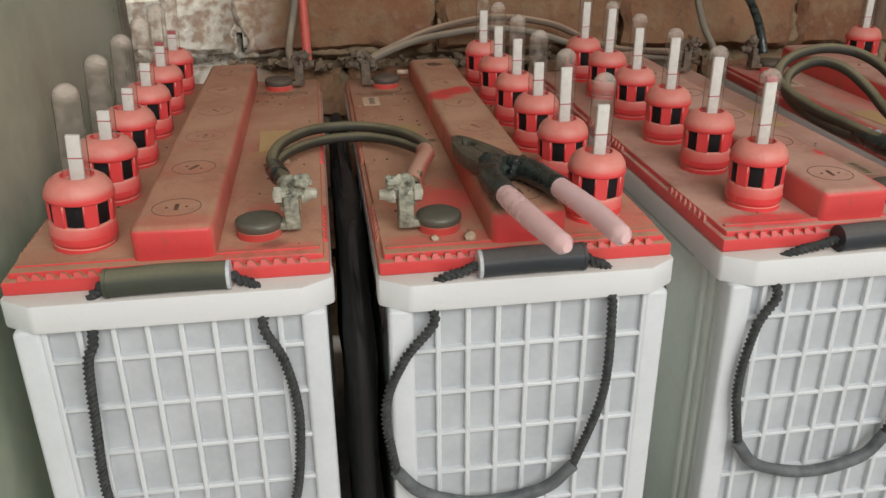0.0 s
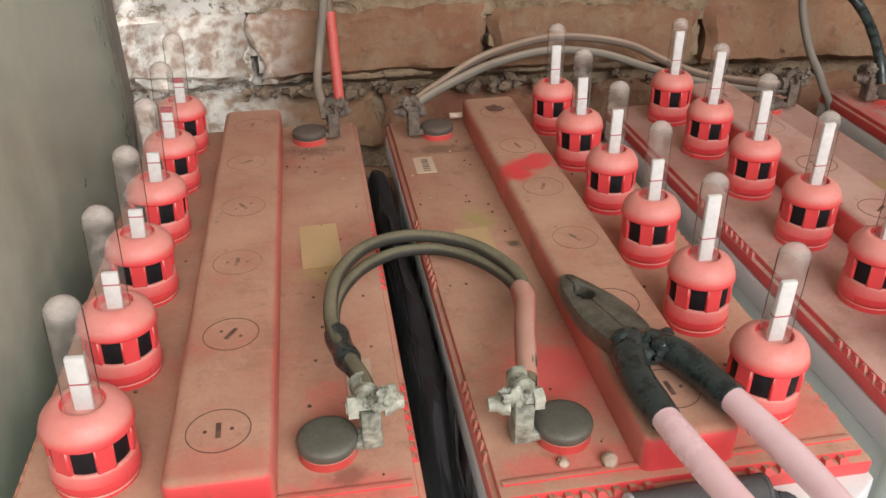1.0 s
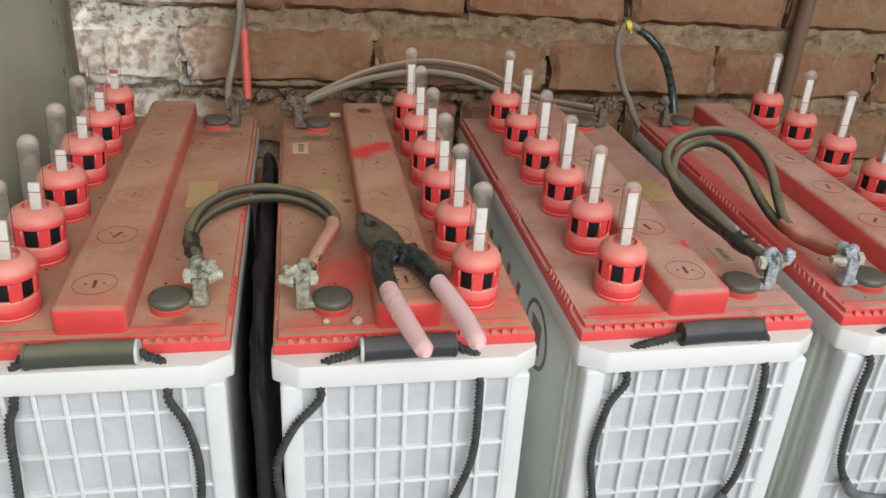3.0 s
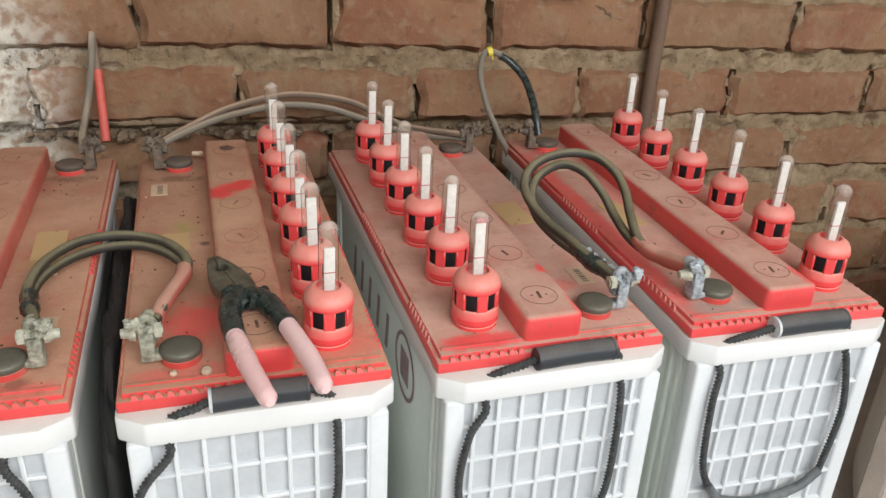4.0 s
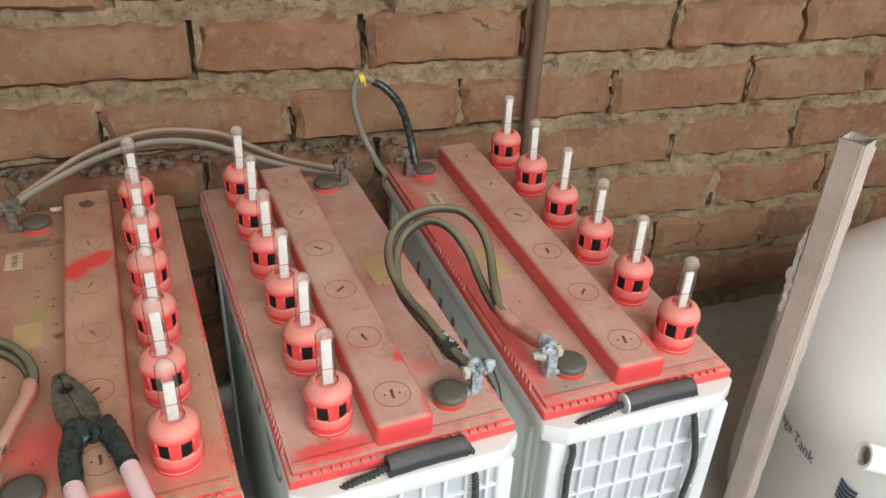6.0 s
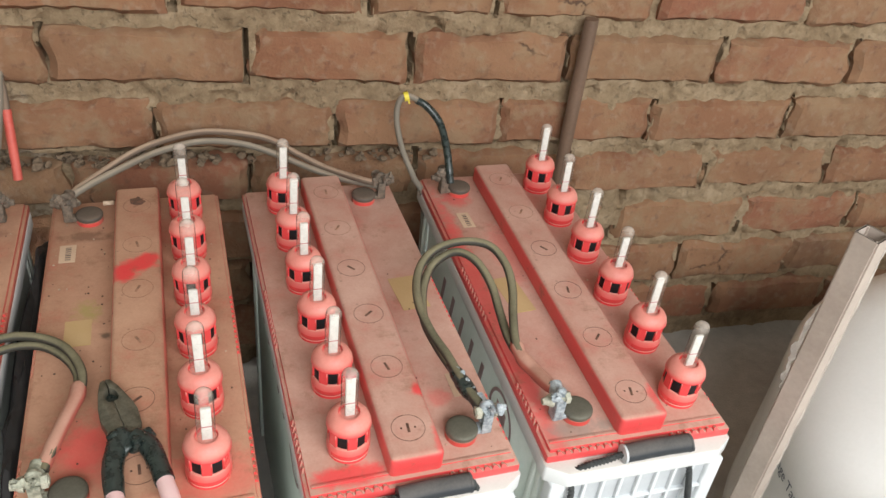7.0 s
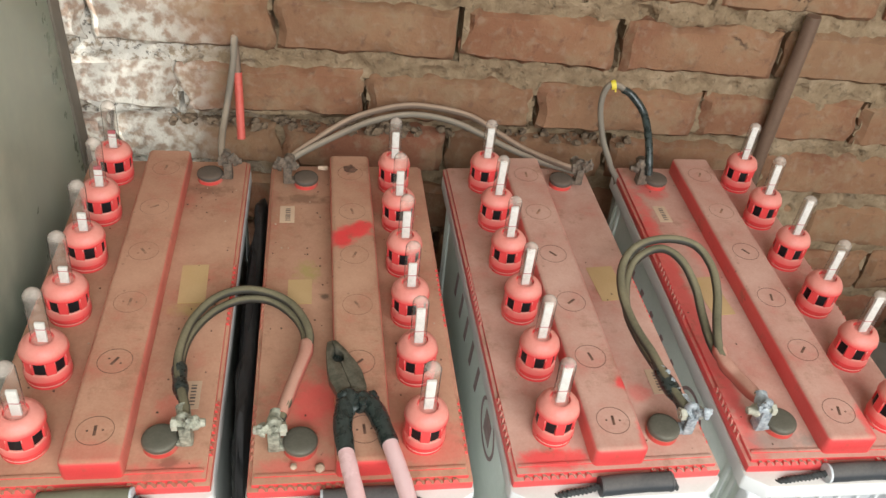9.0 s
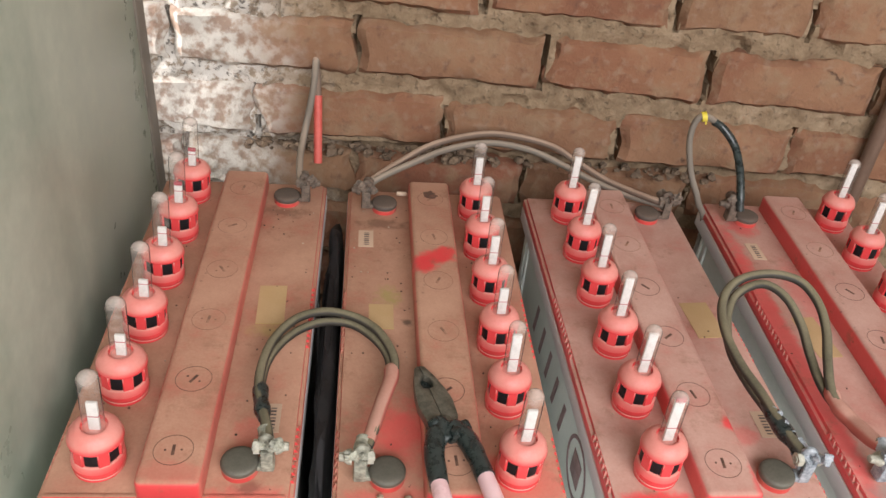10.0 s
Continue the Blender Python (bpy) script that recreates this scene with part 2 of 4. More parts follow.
def brick_material():
    m, nt, N, L, bsdf = nodes_of("brick_clay")
    info = N.new("ShaderNodeObjectInfo")
    tone = ramp(nt, info.outputs["Random"], [(0.0, (0.182, 0.076, 0.044)), (0.3, (0.224, 0.102, 0.057)), (0.55, (0.212, 0.118, 0.067)), (0.8, (0.232, 0.089, 0.053)), (1.0, (0.170, 0.097, 0.061))])
    n1, n2, n3 = noise_tex(nt, 16, 5, 0.6, "Generated", (2.2, 1, 1)), noise_tex(nt, 60, 5, 0.65), noise_tex(nt, 300, 3, 0.6)
    geo = N.new("ShaderNodeNewGeometry")
    sep = N.new("ShaderNodeSeparateXYZ")
    L.new(geo.outputs["Position"], sep.inputs[0])
    w1, w2 = N.new("ShaderNodeTexNoise"), N.new("ShaderNodeTexNoise")
    w1.inputs["Scale"].default_value, w1.inputs["Detail"].default_value = 9, 5
    w2.inputs["Scale"].default_value, w2.inputs["Detail"].default_value = 75, 4
    L.new(geo.outputs["Position"], w1.inputs["Vector"])
    L.new(geo.outputs["Position"], w2.inputs["Vector"])
    colour = mix(nt, remap(nt, w1.outputs["Fac"], 0.42, 0.62, 0, 0.65), tone, (0.28, 0.158, 0.089))
    colour = mix(nt, remap(nt, w2.outputs["Fac"], 0.52, 0.72, 0, 0.45), colour, (0.29, 0.213, 0.152))
    colour = mix(nt, remap(nt, n2, 0.56, 0.70, 0, 0.55), colour, (0.12, 0.06, 0.043))
    # smears of mortar and yellow dust across the faces
    w3 = N.new("ShaderNodeTexNoise")
    w3.inputs["Scale"].default_value, w3.inputs["Detail"].default_value, w3.inputs["Roughness"].default_value = 22, 6, 0.68
    L.new(geo.outputs["Position"], w3.inputs["Vector"])
    smear = remap(nt, w3.outputs["Fac"], 0.47, 0.66, 0.08, 0.70)
    colour = mix(nt, smear, colour, (0.255, 0.172, 0.104))
    # a few short cracks
    vo = N.new("ShaderNodeTexVoronoi")
    vo.feature = "DISTANCE_TO_EDGE"
    vo.inputs["Scale"].default_value = 5
    warp, add = N.new("ShaderNodeVectorMath"), N.new("ShaderNodeVectorMath")
    warp.operation, add.operation = "SCALE", "ADD"
    warp.inputs["Scale"].default_value = 0.02
    L.new(w2.outputs["Color"], warp.inputs[0])
    L.new(geo.outputs["Position"], add.inputs[0])
    L.new(warp.outputs[0], add.inputs[1])
    L.new(add.outputs[0], vo.inputs["Vector"])
    crack = math_node(nt, "MULTIPLY", remap(nt, vo.outputs["Distance"], 0.003, 0.013, 1, 0), remap(nt, w1.outputs["Fac"], 0.64, 0.70))
    colour = mix(nt, math_node(nt, "MULTIPLY", crack, 0.8), colour, (0.07, 0.042, 0.03))
    # pale flaky tint at the door end: grazing side daylight put into the colour
    edge = math_node(nt, "ADD", sep.outputs["X"], math_node(nt, "MULTIPLY", w1.outputs["Fac"], 0.22))
    lit_end = math_node(nt, "MULTIPLY", remap(nt, edge, -0.19, -0.05, 1, 0), remap(nt, w2.outputs["Fac"], 0.36, 0.60, 0.25, 1))
    colour = mix(nt, lit_end, colour, (0.57, 0.54, 0.475))
    L.new(colour, bsdf.inputs["Base Color"])
    bsdf.inputs["Roughness"].default_value = 0.92
    bsdf.inputs["Specular IOR Level"].default_value = 0.2
    relief = math_node(nt, "ADD", math_node(nt, "MULTIPLY", n3, 0.4), n2)
    relief = math_node(nt, "ADD", relief, math_node(nt, "MULTIPLY", w3.outputs["Fac"], 1.6))
    relief = math_node(nt, "SUBTRACT", relief, math_node(nt, "MULTIPLY", crack, 0.9))
    bump(nt, bsdf, math_node(nt, "ADD", relief, w2.outputs["Fac"]), 0.62, 0.0036)
    return m


def mortar_material():
    m, nt, N, L, bsdf = nodes_of("mortar_sandy")
    n1, n2, n3 = noise_tex(nt, 12, 5, 0.6), noise_tex(nt, 70, 5, 0.65), noise_tex(nt, 330, 3, 0.6)
    colour = ramp(nt, math_node(nt, "ADD", math_node(nt, "MULTIPLY", n1, 0.5), math_node(nt, "MULTIPLY", n2, 0.5)), [(0.36, (0.185, 0.127, 0.077)), (0.5, (0.262, 0.190, 0.118)), (0.64, (0.340, 0.255, 0.168))])
    tc = N.new("ShaderNodeTexCoord")
    sep = N.new("ShaderNodeSeparateXYZ")
    L.new(tc.outputs["Object"], sep.inputs[0])
    # the same painted daylight on the mortar towards the door end
    edge = math_node(nt, "ADD", sep.outputs["X"], math_node(nt, "MULTIPLY", n1, 0.22))
    lit_end = math_node(nt, "MULTIPLY", remap(nt, edge, -0.17, -0.03, 1, 0), remap(nt, n2, 0.40, 0.52, 0.2, 1))
    colour = mix(nt, lit_end, colour, (0.62, 0.59, 0.53))
    L.new(colour, bsdf.inputs["Base Color"])
    bsdf.inputs["Roughness"].default_value = 0.95
    bsdf.inputs["Specular IOR Level"].default_value = 0.15
    # open pits: dark grit, and the shade inside them painted into the colour
    n4 = noise_tex(nt, 115, 3, 0.6)
    pit = remap(nt, n4, 0.58, 0.66)
    L.new(mix(nt, math_node(nt, "MULTIPLY", pit, math_node(nt, "ADD", 0.22, math_node(nt, "MULTIPLY", lit_end, 0.6))), colour, (0.085, 0.075, 0.06)), bsdf.inputs["Base Color"])
    bump(nt, bsdf, math_node(nt, "SUBTRACT", math_node(nt, "ADD", math_node(nt, "MULTIPLY", n2, 0.8), math_node(nt, "MULTIPLY", n3, 0.5)), math_node(nt, "MULTIPLY", pit, 0.45)), 0.75, 0.005)
    return m


def glass_material():
    m, nt, N, L, bsdf = nodes_of("vent_tube_glass")
    N.remove(bsdf)
    clear, gloss, dust = N.new("ShaderNodeBsdfTransparent"), N.new("ShaderNodeBsdfGlossy"), N.new("ShaderNodeBsdfDiffuse")
    clear.inputs[0].default_value = (0.93, 0.92, 0.90, 1)
    gloss.inputs["Roughness"].default_value = 0.07
    dust.inputs[0].default_value = (0.66, 0.57, 0.50, 1)
    fres = N.new("ShaderNodeFresnel")
    fres.inputs[0].default_value = 1.045
    a, b = N.new("ShaderNodeMixShader"), N.new("ShaderNodeMixShader")
    tc = N.new("ShaderNodeTexCoord")
    sep = N.new("ShaderNodeSeparateXYZ")
    L.new(tc.outputs["Generated"], sep.inputs[0])
    film = math_node(nt, "ADD", remap(nt, noise_tex(nt, 120, 4, 0.6), 0.35, 0.7, 0.05, 0.20), remap(nt, sep.outputs["Z"], 0.80, 1.0, 0.0, 0.34))
    L.new(film, a.inputs[0])
    L.new(clear.outputs[0], a.inputs[1])
    L.new(dust.outputs[0], a.inputs[2])
    L.new(fres.outputs[0], b.inputs[0])
    L.new(a.outputs[0], b.inputs[1])
    L.new(gloss.outputs[0], b.inputs[2])
    L.new(b.outputs[0], N["Material Output"].inputs[0])
    return m


def floor_material():
    m, nt, N, L, bsdf = nodes_of("floor_dusty_concrete")
    n1, n2, n3 = noise_tex(nt, 4, 6, 0.6), noise_tex(nt, 40, 5, 0.65), noise_tex(nt, 260, 3, 0.6)
    L.new(ramp(nt, math_node(nt, "ADD", math_node(nt, "MULTIPLY", n1, 0.6), math_node(nt, "MULTIPLY", n2, 0.4)), [(0.36, (0.33, 0.31, 0.285)), (0.64, (0.50, 0.475, 0.44))]), bsdf.inputs["Base Color"])
    bsdf.inputs["Roughness"].default_value = 0.88
    bump(nt, bsdf, math_node(nt, "ADD", n2, n3), 0.4, 0.003)
    return m


M_brick, M_mortar, M_glass, M_floor = brick_material(), mortar_material(), glass_material(), floor_material()


# ---- mesh helpers ----
def mesh_of(name, bm, smooth=True):
    me = bpy.data.meshes.new(name)
    bmesh.ops.recalc_face_normals(bm, faces=bm.faces)
    bm.to_mesh(me)
    bm.free()
    if smooth:
        me.polygons.foreach_set("use_smooth", [True] * len(me.polygons))
        me.set_sharp_from_angle(angle=radians(38))
    return me


def part(name, shape, material, parent, label="", at=None):
    """One mesh object under a thing or a part; shape: a bmesh, or a mesh to be shared."""
    me = shape if isinstance(shape, bpy.types.Mesh) else mesh_of(name, shape)
    if not me.materials:
        me.materials.append(material)
    ob = new(name, me)
    if me.materials[0] != material:
        ob.material_slots[0].link = "OBJECT"
        ob.material_slots[0].material = material
    ob.parent = parent
    if at is not None:
        ob.matrix_basis = at
    return tagged(ob, label)


def thing(name, label, category, at, group="", kind=""):
    ob = new(name)
    ob.empty_display_size = 0.05
    ob.matrix_basis = at
    return tagged(ob, label, category, group, kind)


def box(x0, x1, y0, y1, z0, z1, bevel=0.0, seg=2):
    bm = bmesh.new()
    bmesh.ops.create_cube(bm, size=1)
    for v in bm.verts:
        v.co = Vector((x0 + (v.co.x + 0.5) * (x1 - x0), y0 + (v.co.y + 0.5) * (y1 - y0), z0 + (v.co.z + 0.5) * (z1 - z0)))
    if bevel:
        bmesh.ops.bevel(bm, geom=bm.edges[:], offset=bevel, segments=seg, affect="EDGES", profile=0.5)
    return bm


def lathe(profile, seg=24):
    """A body of revolution round z from (r, z) pairs; ends with r = 0 close."""
    bm = bmesh.new()
    rings = []
    for r, z in profile:
        if r < 1e-6:
            rings.append([bm.verts.new((0, 0, z))])
        else:
            rings.append([bm.verts.new((r * math.cos(2 * math.pi * i / seg), r * math.sin(2 * math.pi * i / seg), z)) for i in range(seg)])
    for a, b in zip(rings, rings[1:]):
        for i in range(seg):
            j = (i + 1) % seg
            if len(a) == 1 and len(b) > 1:
                bm.faces.new((a[0], b[i], b[j]))
            elif len(b) == 1 and len(a) > 1:
                bm.faces.new((a[i], b[0], a[j]))
            elif len(a) > 1:
                bm.faces.new((a[i], b[i], b[j], a[j]))
    return bm


def smooth_line(points, steps=8):
    """Catmull-Rom through the points."""
    p = [Vector(q) for q in points]
    p = [2 * p[0] - p[1], *p, 2 * p[-1] - p[-2]]
    out = []
    for i in range(1, len(p) - 2):
        for k in range(steps):
            t = k / steps
            a, b, c, d = p[i - 1], p[i], p[i + 1], p[i + 2]
            out.append(0.5 * (2 * b + (c - a) * t + (2 * a - 5 * b + 4 * c - d) * t * t + (3 * b - a - 3 * c + d) * t ** 3))
    out.append(p[-2])
    return out


def sweep(points, radius, seg=10, steps=8, lobes=0, twist=0.0, depth=0.0, wobble=0.0):
    """A round body along a line; lobes and twist make a laid rope."""
    line = smooth_line(points, steps)
    bm = bmesh.new()
    side = None
    rings, run = [], 0.0
    for i, c in enumerate(line):
        tan = (line[min(i + 1, len(line) - 1)] - line[max(i - 1, 0)]).normalized()
        if side is None:
            side = tan.orthogonal().normalized()
        side = (side - tan * side.dot(tan)).normalized()
        up = tan.cross(side)
        if i:
            run += (c - line[i - 1]).length
        r = radius(i / (len(line) - 1)) if callable(radius) else radius
        r *= 1 + wobble * noise.noise(c * 90)
        ring = []
        for k in range(seg):
            a = 2 * math.pi * k / seg
            q = r * (1 + depth * math.cos(lobes * a - twist * run)) if lobes else r
            ring.append(bm.verts.new(c + side * (q * math.cos(a)) + up * (q * math.sin(a))))
        rings.append(ring)
    for a, b in zip(rings, rings[1:]):
        for k in range(seg):
            j = (k + 1) % seg
            bm.faces.new((a[k], a[j], b[j], b[k]))
    bm.faces.new(rings[0][::-1])
    bm.faces.new(rings[-1])
    return bm


def outline(points, z0, z1, bevel=0.0):
    """A flat plate of any outline, from z0 to z1."""
    bm = bmesh.new()
    f = bm.faces.new([bm.verts.new((x, y, z0)) for x, y in points])
    up = bmesh.ops.extrude_face_region(bm, geom=[f])
    for v in up["geom"]:
        if isinstance(v, bmesh.types.BMVert):
            v.co.z = z1
    if bevel:
        bmesh.ops.bevel(bm, geom=[e for e in bm.edges], offset=bevel, segments=2, affect="EDGES", profile=0.5)
    return bm


def join(*bms):
    out = bmesh.new()
    for b in bms:
        me = bpy.data.meshes.new("tmp")
        b.to_mesh(me)
        b.free()
        out.from_mesh(me)
        bpy.data.meshes.remove(me)
    return out


def lump(r, seed, squash=0.7, sub=2, rough=0.35):
    bm = bmesh.new()
    bmesh.ops.create_icosphere(bm, subdivisions=sub, radius=r)
    for v in bm.verts:
        q = v.co * (1.1 / r) + Vector((seed, seed * 2, 0))
        v.co *= 1 + rough * noise.noise(q) + 0.5 * rough * noise.noise(q * 2.6)
        v.co.z *= squash
    return bm


# ---- the place: floor, walls, ceiling ----
WALL_Y = 1.048
tagged(part("floor", box(-1.7, 2.4, -1.9, 1.5, -0.08, 0.0), M_floor, None), "dusty grey concrete floor under the batteries", "floor", kind="structure")
# ceiling and plain walls are added out of view to close the room
tagged(part("ceiling", box(-1.7, 2.4, -1.9, 1.5, 2.8, 2.9), M_ceil, None), "unseen ceiling, dark to cut bounced light", "ceiling", kind="structure")
# never in view; made pale as a reflector for the right-hand side
tagged(part("wall_east", box(2.2, 2.3, -1.8, 1.2, 0, 2.8), M_bounce, None), "unseen pale wall that bounces fill from the right", "wall", kind="structure")
tagged(part("wall_south", join(box(-1.7, -1.0, -1.9, -1.8, 0, 2.8), box(1.0, 2.3, -1.9, -1.8, 0, 2.8), box(-1.0, 1.0, -1.9, -1.8, 2.65, 2.8)), M_plain, None), "plain plastered wall with a wide doorway", "wall", kind="structure")
tagged(part("wall_west", join(box(-1.6, -1.5, -1.8, 0.55, 0, 2.8), box(-1.6, -1.5, 0.55, 1.1, 2.0, 2.8)), M_plain, None), "plain plastered wall with an opening to daylight", "wall", kind="structure")


# ---- batteries ----
LID = 0.418        # top of a lid above the floor
# ribs of each front: first upright, spacing, count; first cross rib, spacing
RIBS = {1: (-0.0742, 0.0196, 8, 0.3618, 0.0354), 2: (-0.0606, 0.0196, 8, 0.3538, 0.0331), 3: (-0.0672, 0.0193, 8, 0.3590, 0.0334), 4: (-0.0745, 0.0192, 9, 0.3465, 0.0340)}
# where each battery stands on the floor; the first is a little wider
STAND = {1: pose(-0.1978, 0.449, 0, 0, 0, 4.6) @ Matrix.Diagonal((1.02, 1, 1, 1)), 2: pose(0.0255, 0.459, 0, 0, 0, 4.9), 3: pose(0.2512, 0.4775, 0, 0, 0, 5.5), 4: pose(0.4695, 0.4975, 0, 0, 0, 3.7)}
CACHE = {}


def shared(key, make):
    if key not in CACHE:
        CACHE[key] = mesh_of(key, make())
    return CACHE[key]


def lid_shape():
    w, d = 0.0958, 0.486
    base = box(-w, w, 0.0, d, LID - 0.0135, LID - 0.004, 0.0018)
    top = box(-w + 0.0035, w - 0.0035, 0.0045, d - 0.0035, LID - 0.008, LID, 0.0016)
    return join(base, top)


def tooth_shape(long=0.0062):
    """One small wedge tooth of the lid's edge, along x."""
    bm = bmesh.new()
    a = [bm.verts.new(c) for c in ((0, 0, 0), (long, 0, 0), (long, 0.0065, 0), (0, 0.0065, 0))]
    b = [bm.verts.new(c) for c in ((0.0006, 0.0016, 0.0032), (long * 0.5, 0.0016, 0.0036), (long * 0.55, 0.006, 0.0026), (0.0006, 0.006, 0.0026))]
    bm.faces.new(b)
    for k in range(4):
        j = (k + 1) % 4
        bm.faces.new((a[k], a[j], b[j], b[k]))
    return bm


def vent_body(k):
    """The red cage of a float vent: stepped foot, six pillars round dark windows, flared roof with an open neck."""
    scaled = lambda rows: [(r * k, z) for r, z in rows]
    foot = lathe(scaled([(0, 0), (0.0188, 0), (0.0188, 0.0030), (0.0182, 0.0035), (0.0182, 0.0042), (0.0192, 0.0048), (0.0197, 0.0060), (0.0197, 0.0105), (0.0194, 0.0112), (0.0193, 0.0165), (0.0184, 0.0180), (0.0140, 0.0182), (0, 0.0182)]), 36)
    roof = lathe(scaled([(0, 0.0326), (0.0178, 0.0326), (0.0196, 0.0329), (0.0202, 0.0338), (0.0200, 0.0358), (0.0188, 0.0400), (0.0164, 0.0438), (0.0128, 0.0462), (0.0106, 0.0470), (0.0097, 0.0468), (0.0092, 0.0430), (0, 0.0430)]), 36)
    posts = []
    for i in range(6):
        a = 2 * math.pi * (i + 0.5) / 6
        b = box(0.0140 * k, 0.0189 * k, -0.0044, 0.0044, 0.0174, 0.0336, 0.0007, 1)
        bmesh.ops.rotate(b, verts=b.verts, cent=(0, 0, 0), matrix=Matrix.Rotation(a, 3, "Z"))
        posts.append(b)
    return join(foot, roof, *posts)


def vent_window(k):
    """One dark curved pane between two pillars."""
    bm = bmesh.new()
    cols = []
    for n in range(5):
        a = radians(-22 + 11 * n)
        cols.append([bm.verts.new((r * k * math.cos(a), r * k * math.sin(a), z)) for r, z in ((0.0174, 0.0176), (0.0174, 0.0334), (0.0156, 0.0334), (0.0156, 0.0176))])
    for a, b in zip(cols, cols[1:]):
        for n in range(4):
            j = (n + 1) % 4
            bm.faces.new((a[n], a[j], b[j], b[n]))
    bm.faces.new(cols[0])
    bm.faces.new(cols[-1][::-1])
    return bm


def tube_shape(r, z1):
    z0 = 0.041
    dome = [(r * math.cos(radians(a)), z1 - r + r * math.sin(radians(a))) for a in range(0, 90, 15)]
    return lathe([(r, z0), (r, z0 + 0.02), (r, z0 + 0.035), *dome, (0, z1)], 24)


def vent(parent, x, y, tube_r, tip_z, rise, turn, tip, lean):
    k = 1.03 if tube_r > 0.0080 else 0.975
    size = round(k * 1000)
    body = part("vent_plug", shared("vent_body_%d" % size, lambda: vent_body(k)), M_vent, parent, at=pose(x, y, LID, lean[0], lean[1], turn))
    for i in range(6):
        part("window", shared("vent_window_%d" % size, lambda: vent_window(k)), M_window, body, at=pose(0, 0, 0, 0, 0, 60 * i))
    g = part("tube", shared("tube_%d" % round(tube_r * 1e5), lambda: tube_shape(tube_r, tip_z)), M_glass, body, "clear domed plastic tube, dusty")
    g.visible_shadow = False
    rod = part("float_rod", box(-0.0042, 0.0042, -0.0016, 0.0016, 0.038, rise, 0.0008), M_float, body, "white float strip", at=pose(0.0006, 0, 0, 0, 0, -turn))
    part("level_line", box(-0.0044, 0.0044, -0.0018, 0.0018, 0.0575, 0.0583), M_line, rod)
    if tip:
        part("tip", box(-0.0042, 0.0042, -0.0018, 0.0018, rise - 0.0035, rise + 0.0005, 0.0006), M_line, rod, "red float tip")
    return body


def cell_mark(plus):
    """A scored ring with a dash, and two dots on the front one."""
    ring = lathe([(0.0148, 0), (0.0148, 0.0003), (0.01525, 0.0003), (0.01525, 0)], 40)
    bar = box(-0.0012, 0.0012, -0.0052, 0.0052, 0, 0.0004)
    bits = [ring, bar]
    if plus:
        for s in (-1, 1):
            d = lathe([(0, 0.0004), (0.0010, 0.0004), (0.0010, 0)], 10)
            bmesh.ops.translate(d, verts=d.verts, vec=(s * 0.0062, 0, 0))
            bits.append(d)
    return join(*bits)


def container_shape():
    """The open-ribbed case: a slightly tapered body with corner pillars."""
    body = box(-0.0865, 0.0865, -0.0045, 0.486, 0.0, 0.386, 0.004)
    for v in body.verts:
        k = 1 - 0.02 * (0.386 - v.co.z) / 0.386
        v.co.x *= k
    return body


def flute_shape():
    return box(-0.0022, 0.0022, -0.004, 0.004, 0.0, 0.385, 0.0014)


def rim_shape():
    w = 0.0974
    y0, y1, c = -0.0155, 0.497, 0.013
    v = 0.0964
    pts = [(-w, y0 + c), (-w + c * 1.5, y0), (w - c * 1.5, y0), (w, y0 + c), (w, 0.012), (v, 0.018), (v, y1 - c), (v - c, y1), (-v + c, y1), (-v, y1 - c), (-v, 0.018), (-w, 0.012)]
    return outline(pts, 0.3850, 0.4045, 0.0022)


def handle(parent, g0, g1, gy, left, right, low, grip_mat, ring):
    """A rope handle: a tube grip lying on the rim, rope down both sides, a sleeve round the bottom of the loop."""
    r = 0.0088
    z = 0.4045 + r
    h = part("handle_grip", sweep([(g0, gy - 0.001, z), ((g0 + g1) / 2, gy, z + 0.0006), (g1, gy, z)], r, 18, 6, wobble=0.03), grip_mat, parent, "black tube grip of the rope handle, dusty")
    part("grip_end", lathe([(0.0, 0.0006), (0.0062, 0.0006), (0.0090, 0.0004), (0.0092, -0.0016), (0.0088, -0.0018)], 18), M_gripend if ring < 0 else grip_mat, h, at=pose(g0 - 0.0006, gy - 0.001, z, 0, -90, 0))
    part("grip_end", lathe([(0.0, 0.0006), (0.0062, 0.0006), (0.0090, 0.0004), (0.0092, -0.0016), (0.0088, -0.0018)], 18), M_gripend if ring > 0 else grip_mat, h, at=pose(g1 + 0.0006, gy, z, 0, 90, 0))
    laid = dict(seg=14, steps=84, lobes=3, twist=1750, depth=0.24)
    yf = -0.0192
    for (g, gyy, run, s) in ((g0, gy - 0.001, left, 1), (g1, gy, right, -1)):
        a = run[0]
        part("rope", sweep([(g + 0.012 * s, gyy, z), (g - 0.002 * s, gyy, z - 0.001), ((g * 2 + a[0]) / 3, gyy - 0.001, 0.4095), ((g + 2 * a[0]) / 3, gyy - 0.001, 0.4070), (a[0], -0.0098, 0.3995), (a[0], -0.0112, 0.388), (a[0], -0.0170, 0.377), *[(x, yf + 0.0006, zz) for x, zz in run[1:]]], 0.0028, **laid), M_rope, h, "black twisted rope")
    part("rope_sleeve", sweep([(x, yf - 0.0005, zz) for x, zz in low], 0.0044, 12, 8, wobble=0.08), M_sleeve, h, "grey rubber hose sleeve")


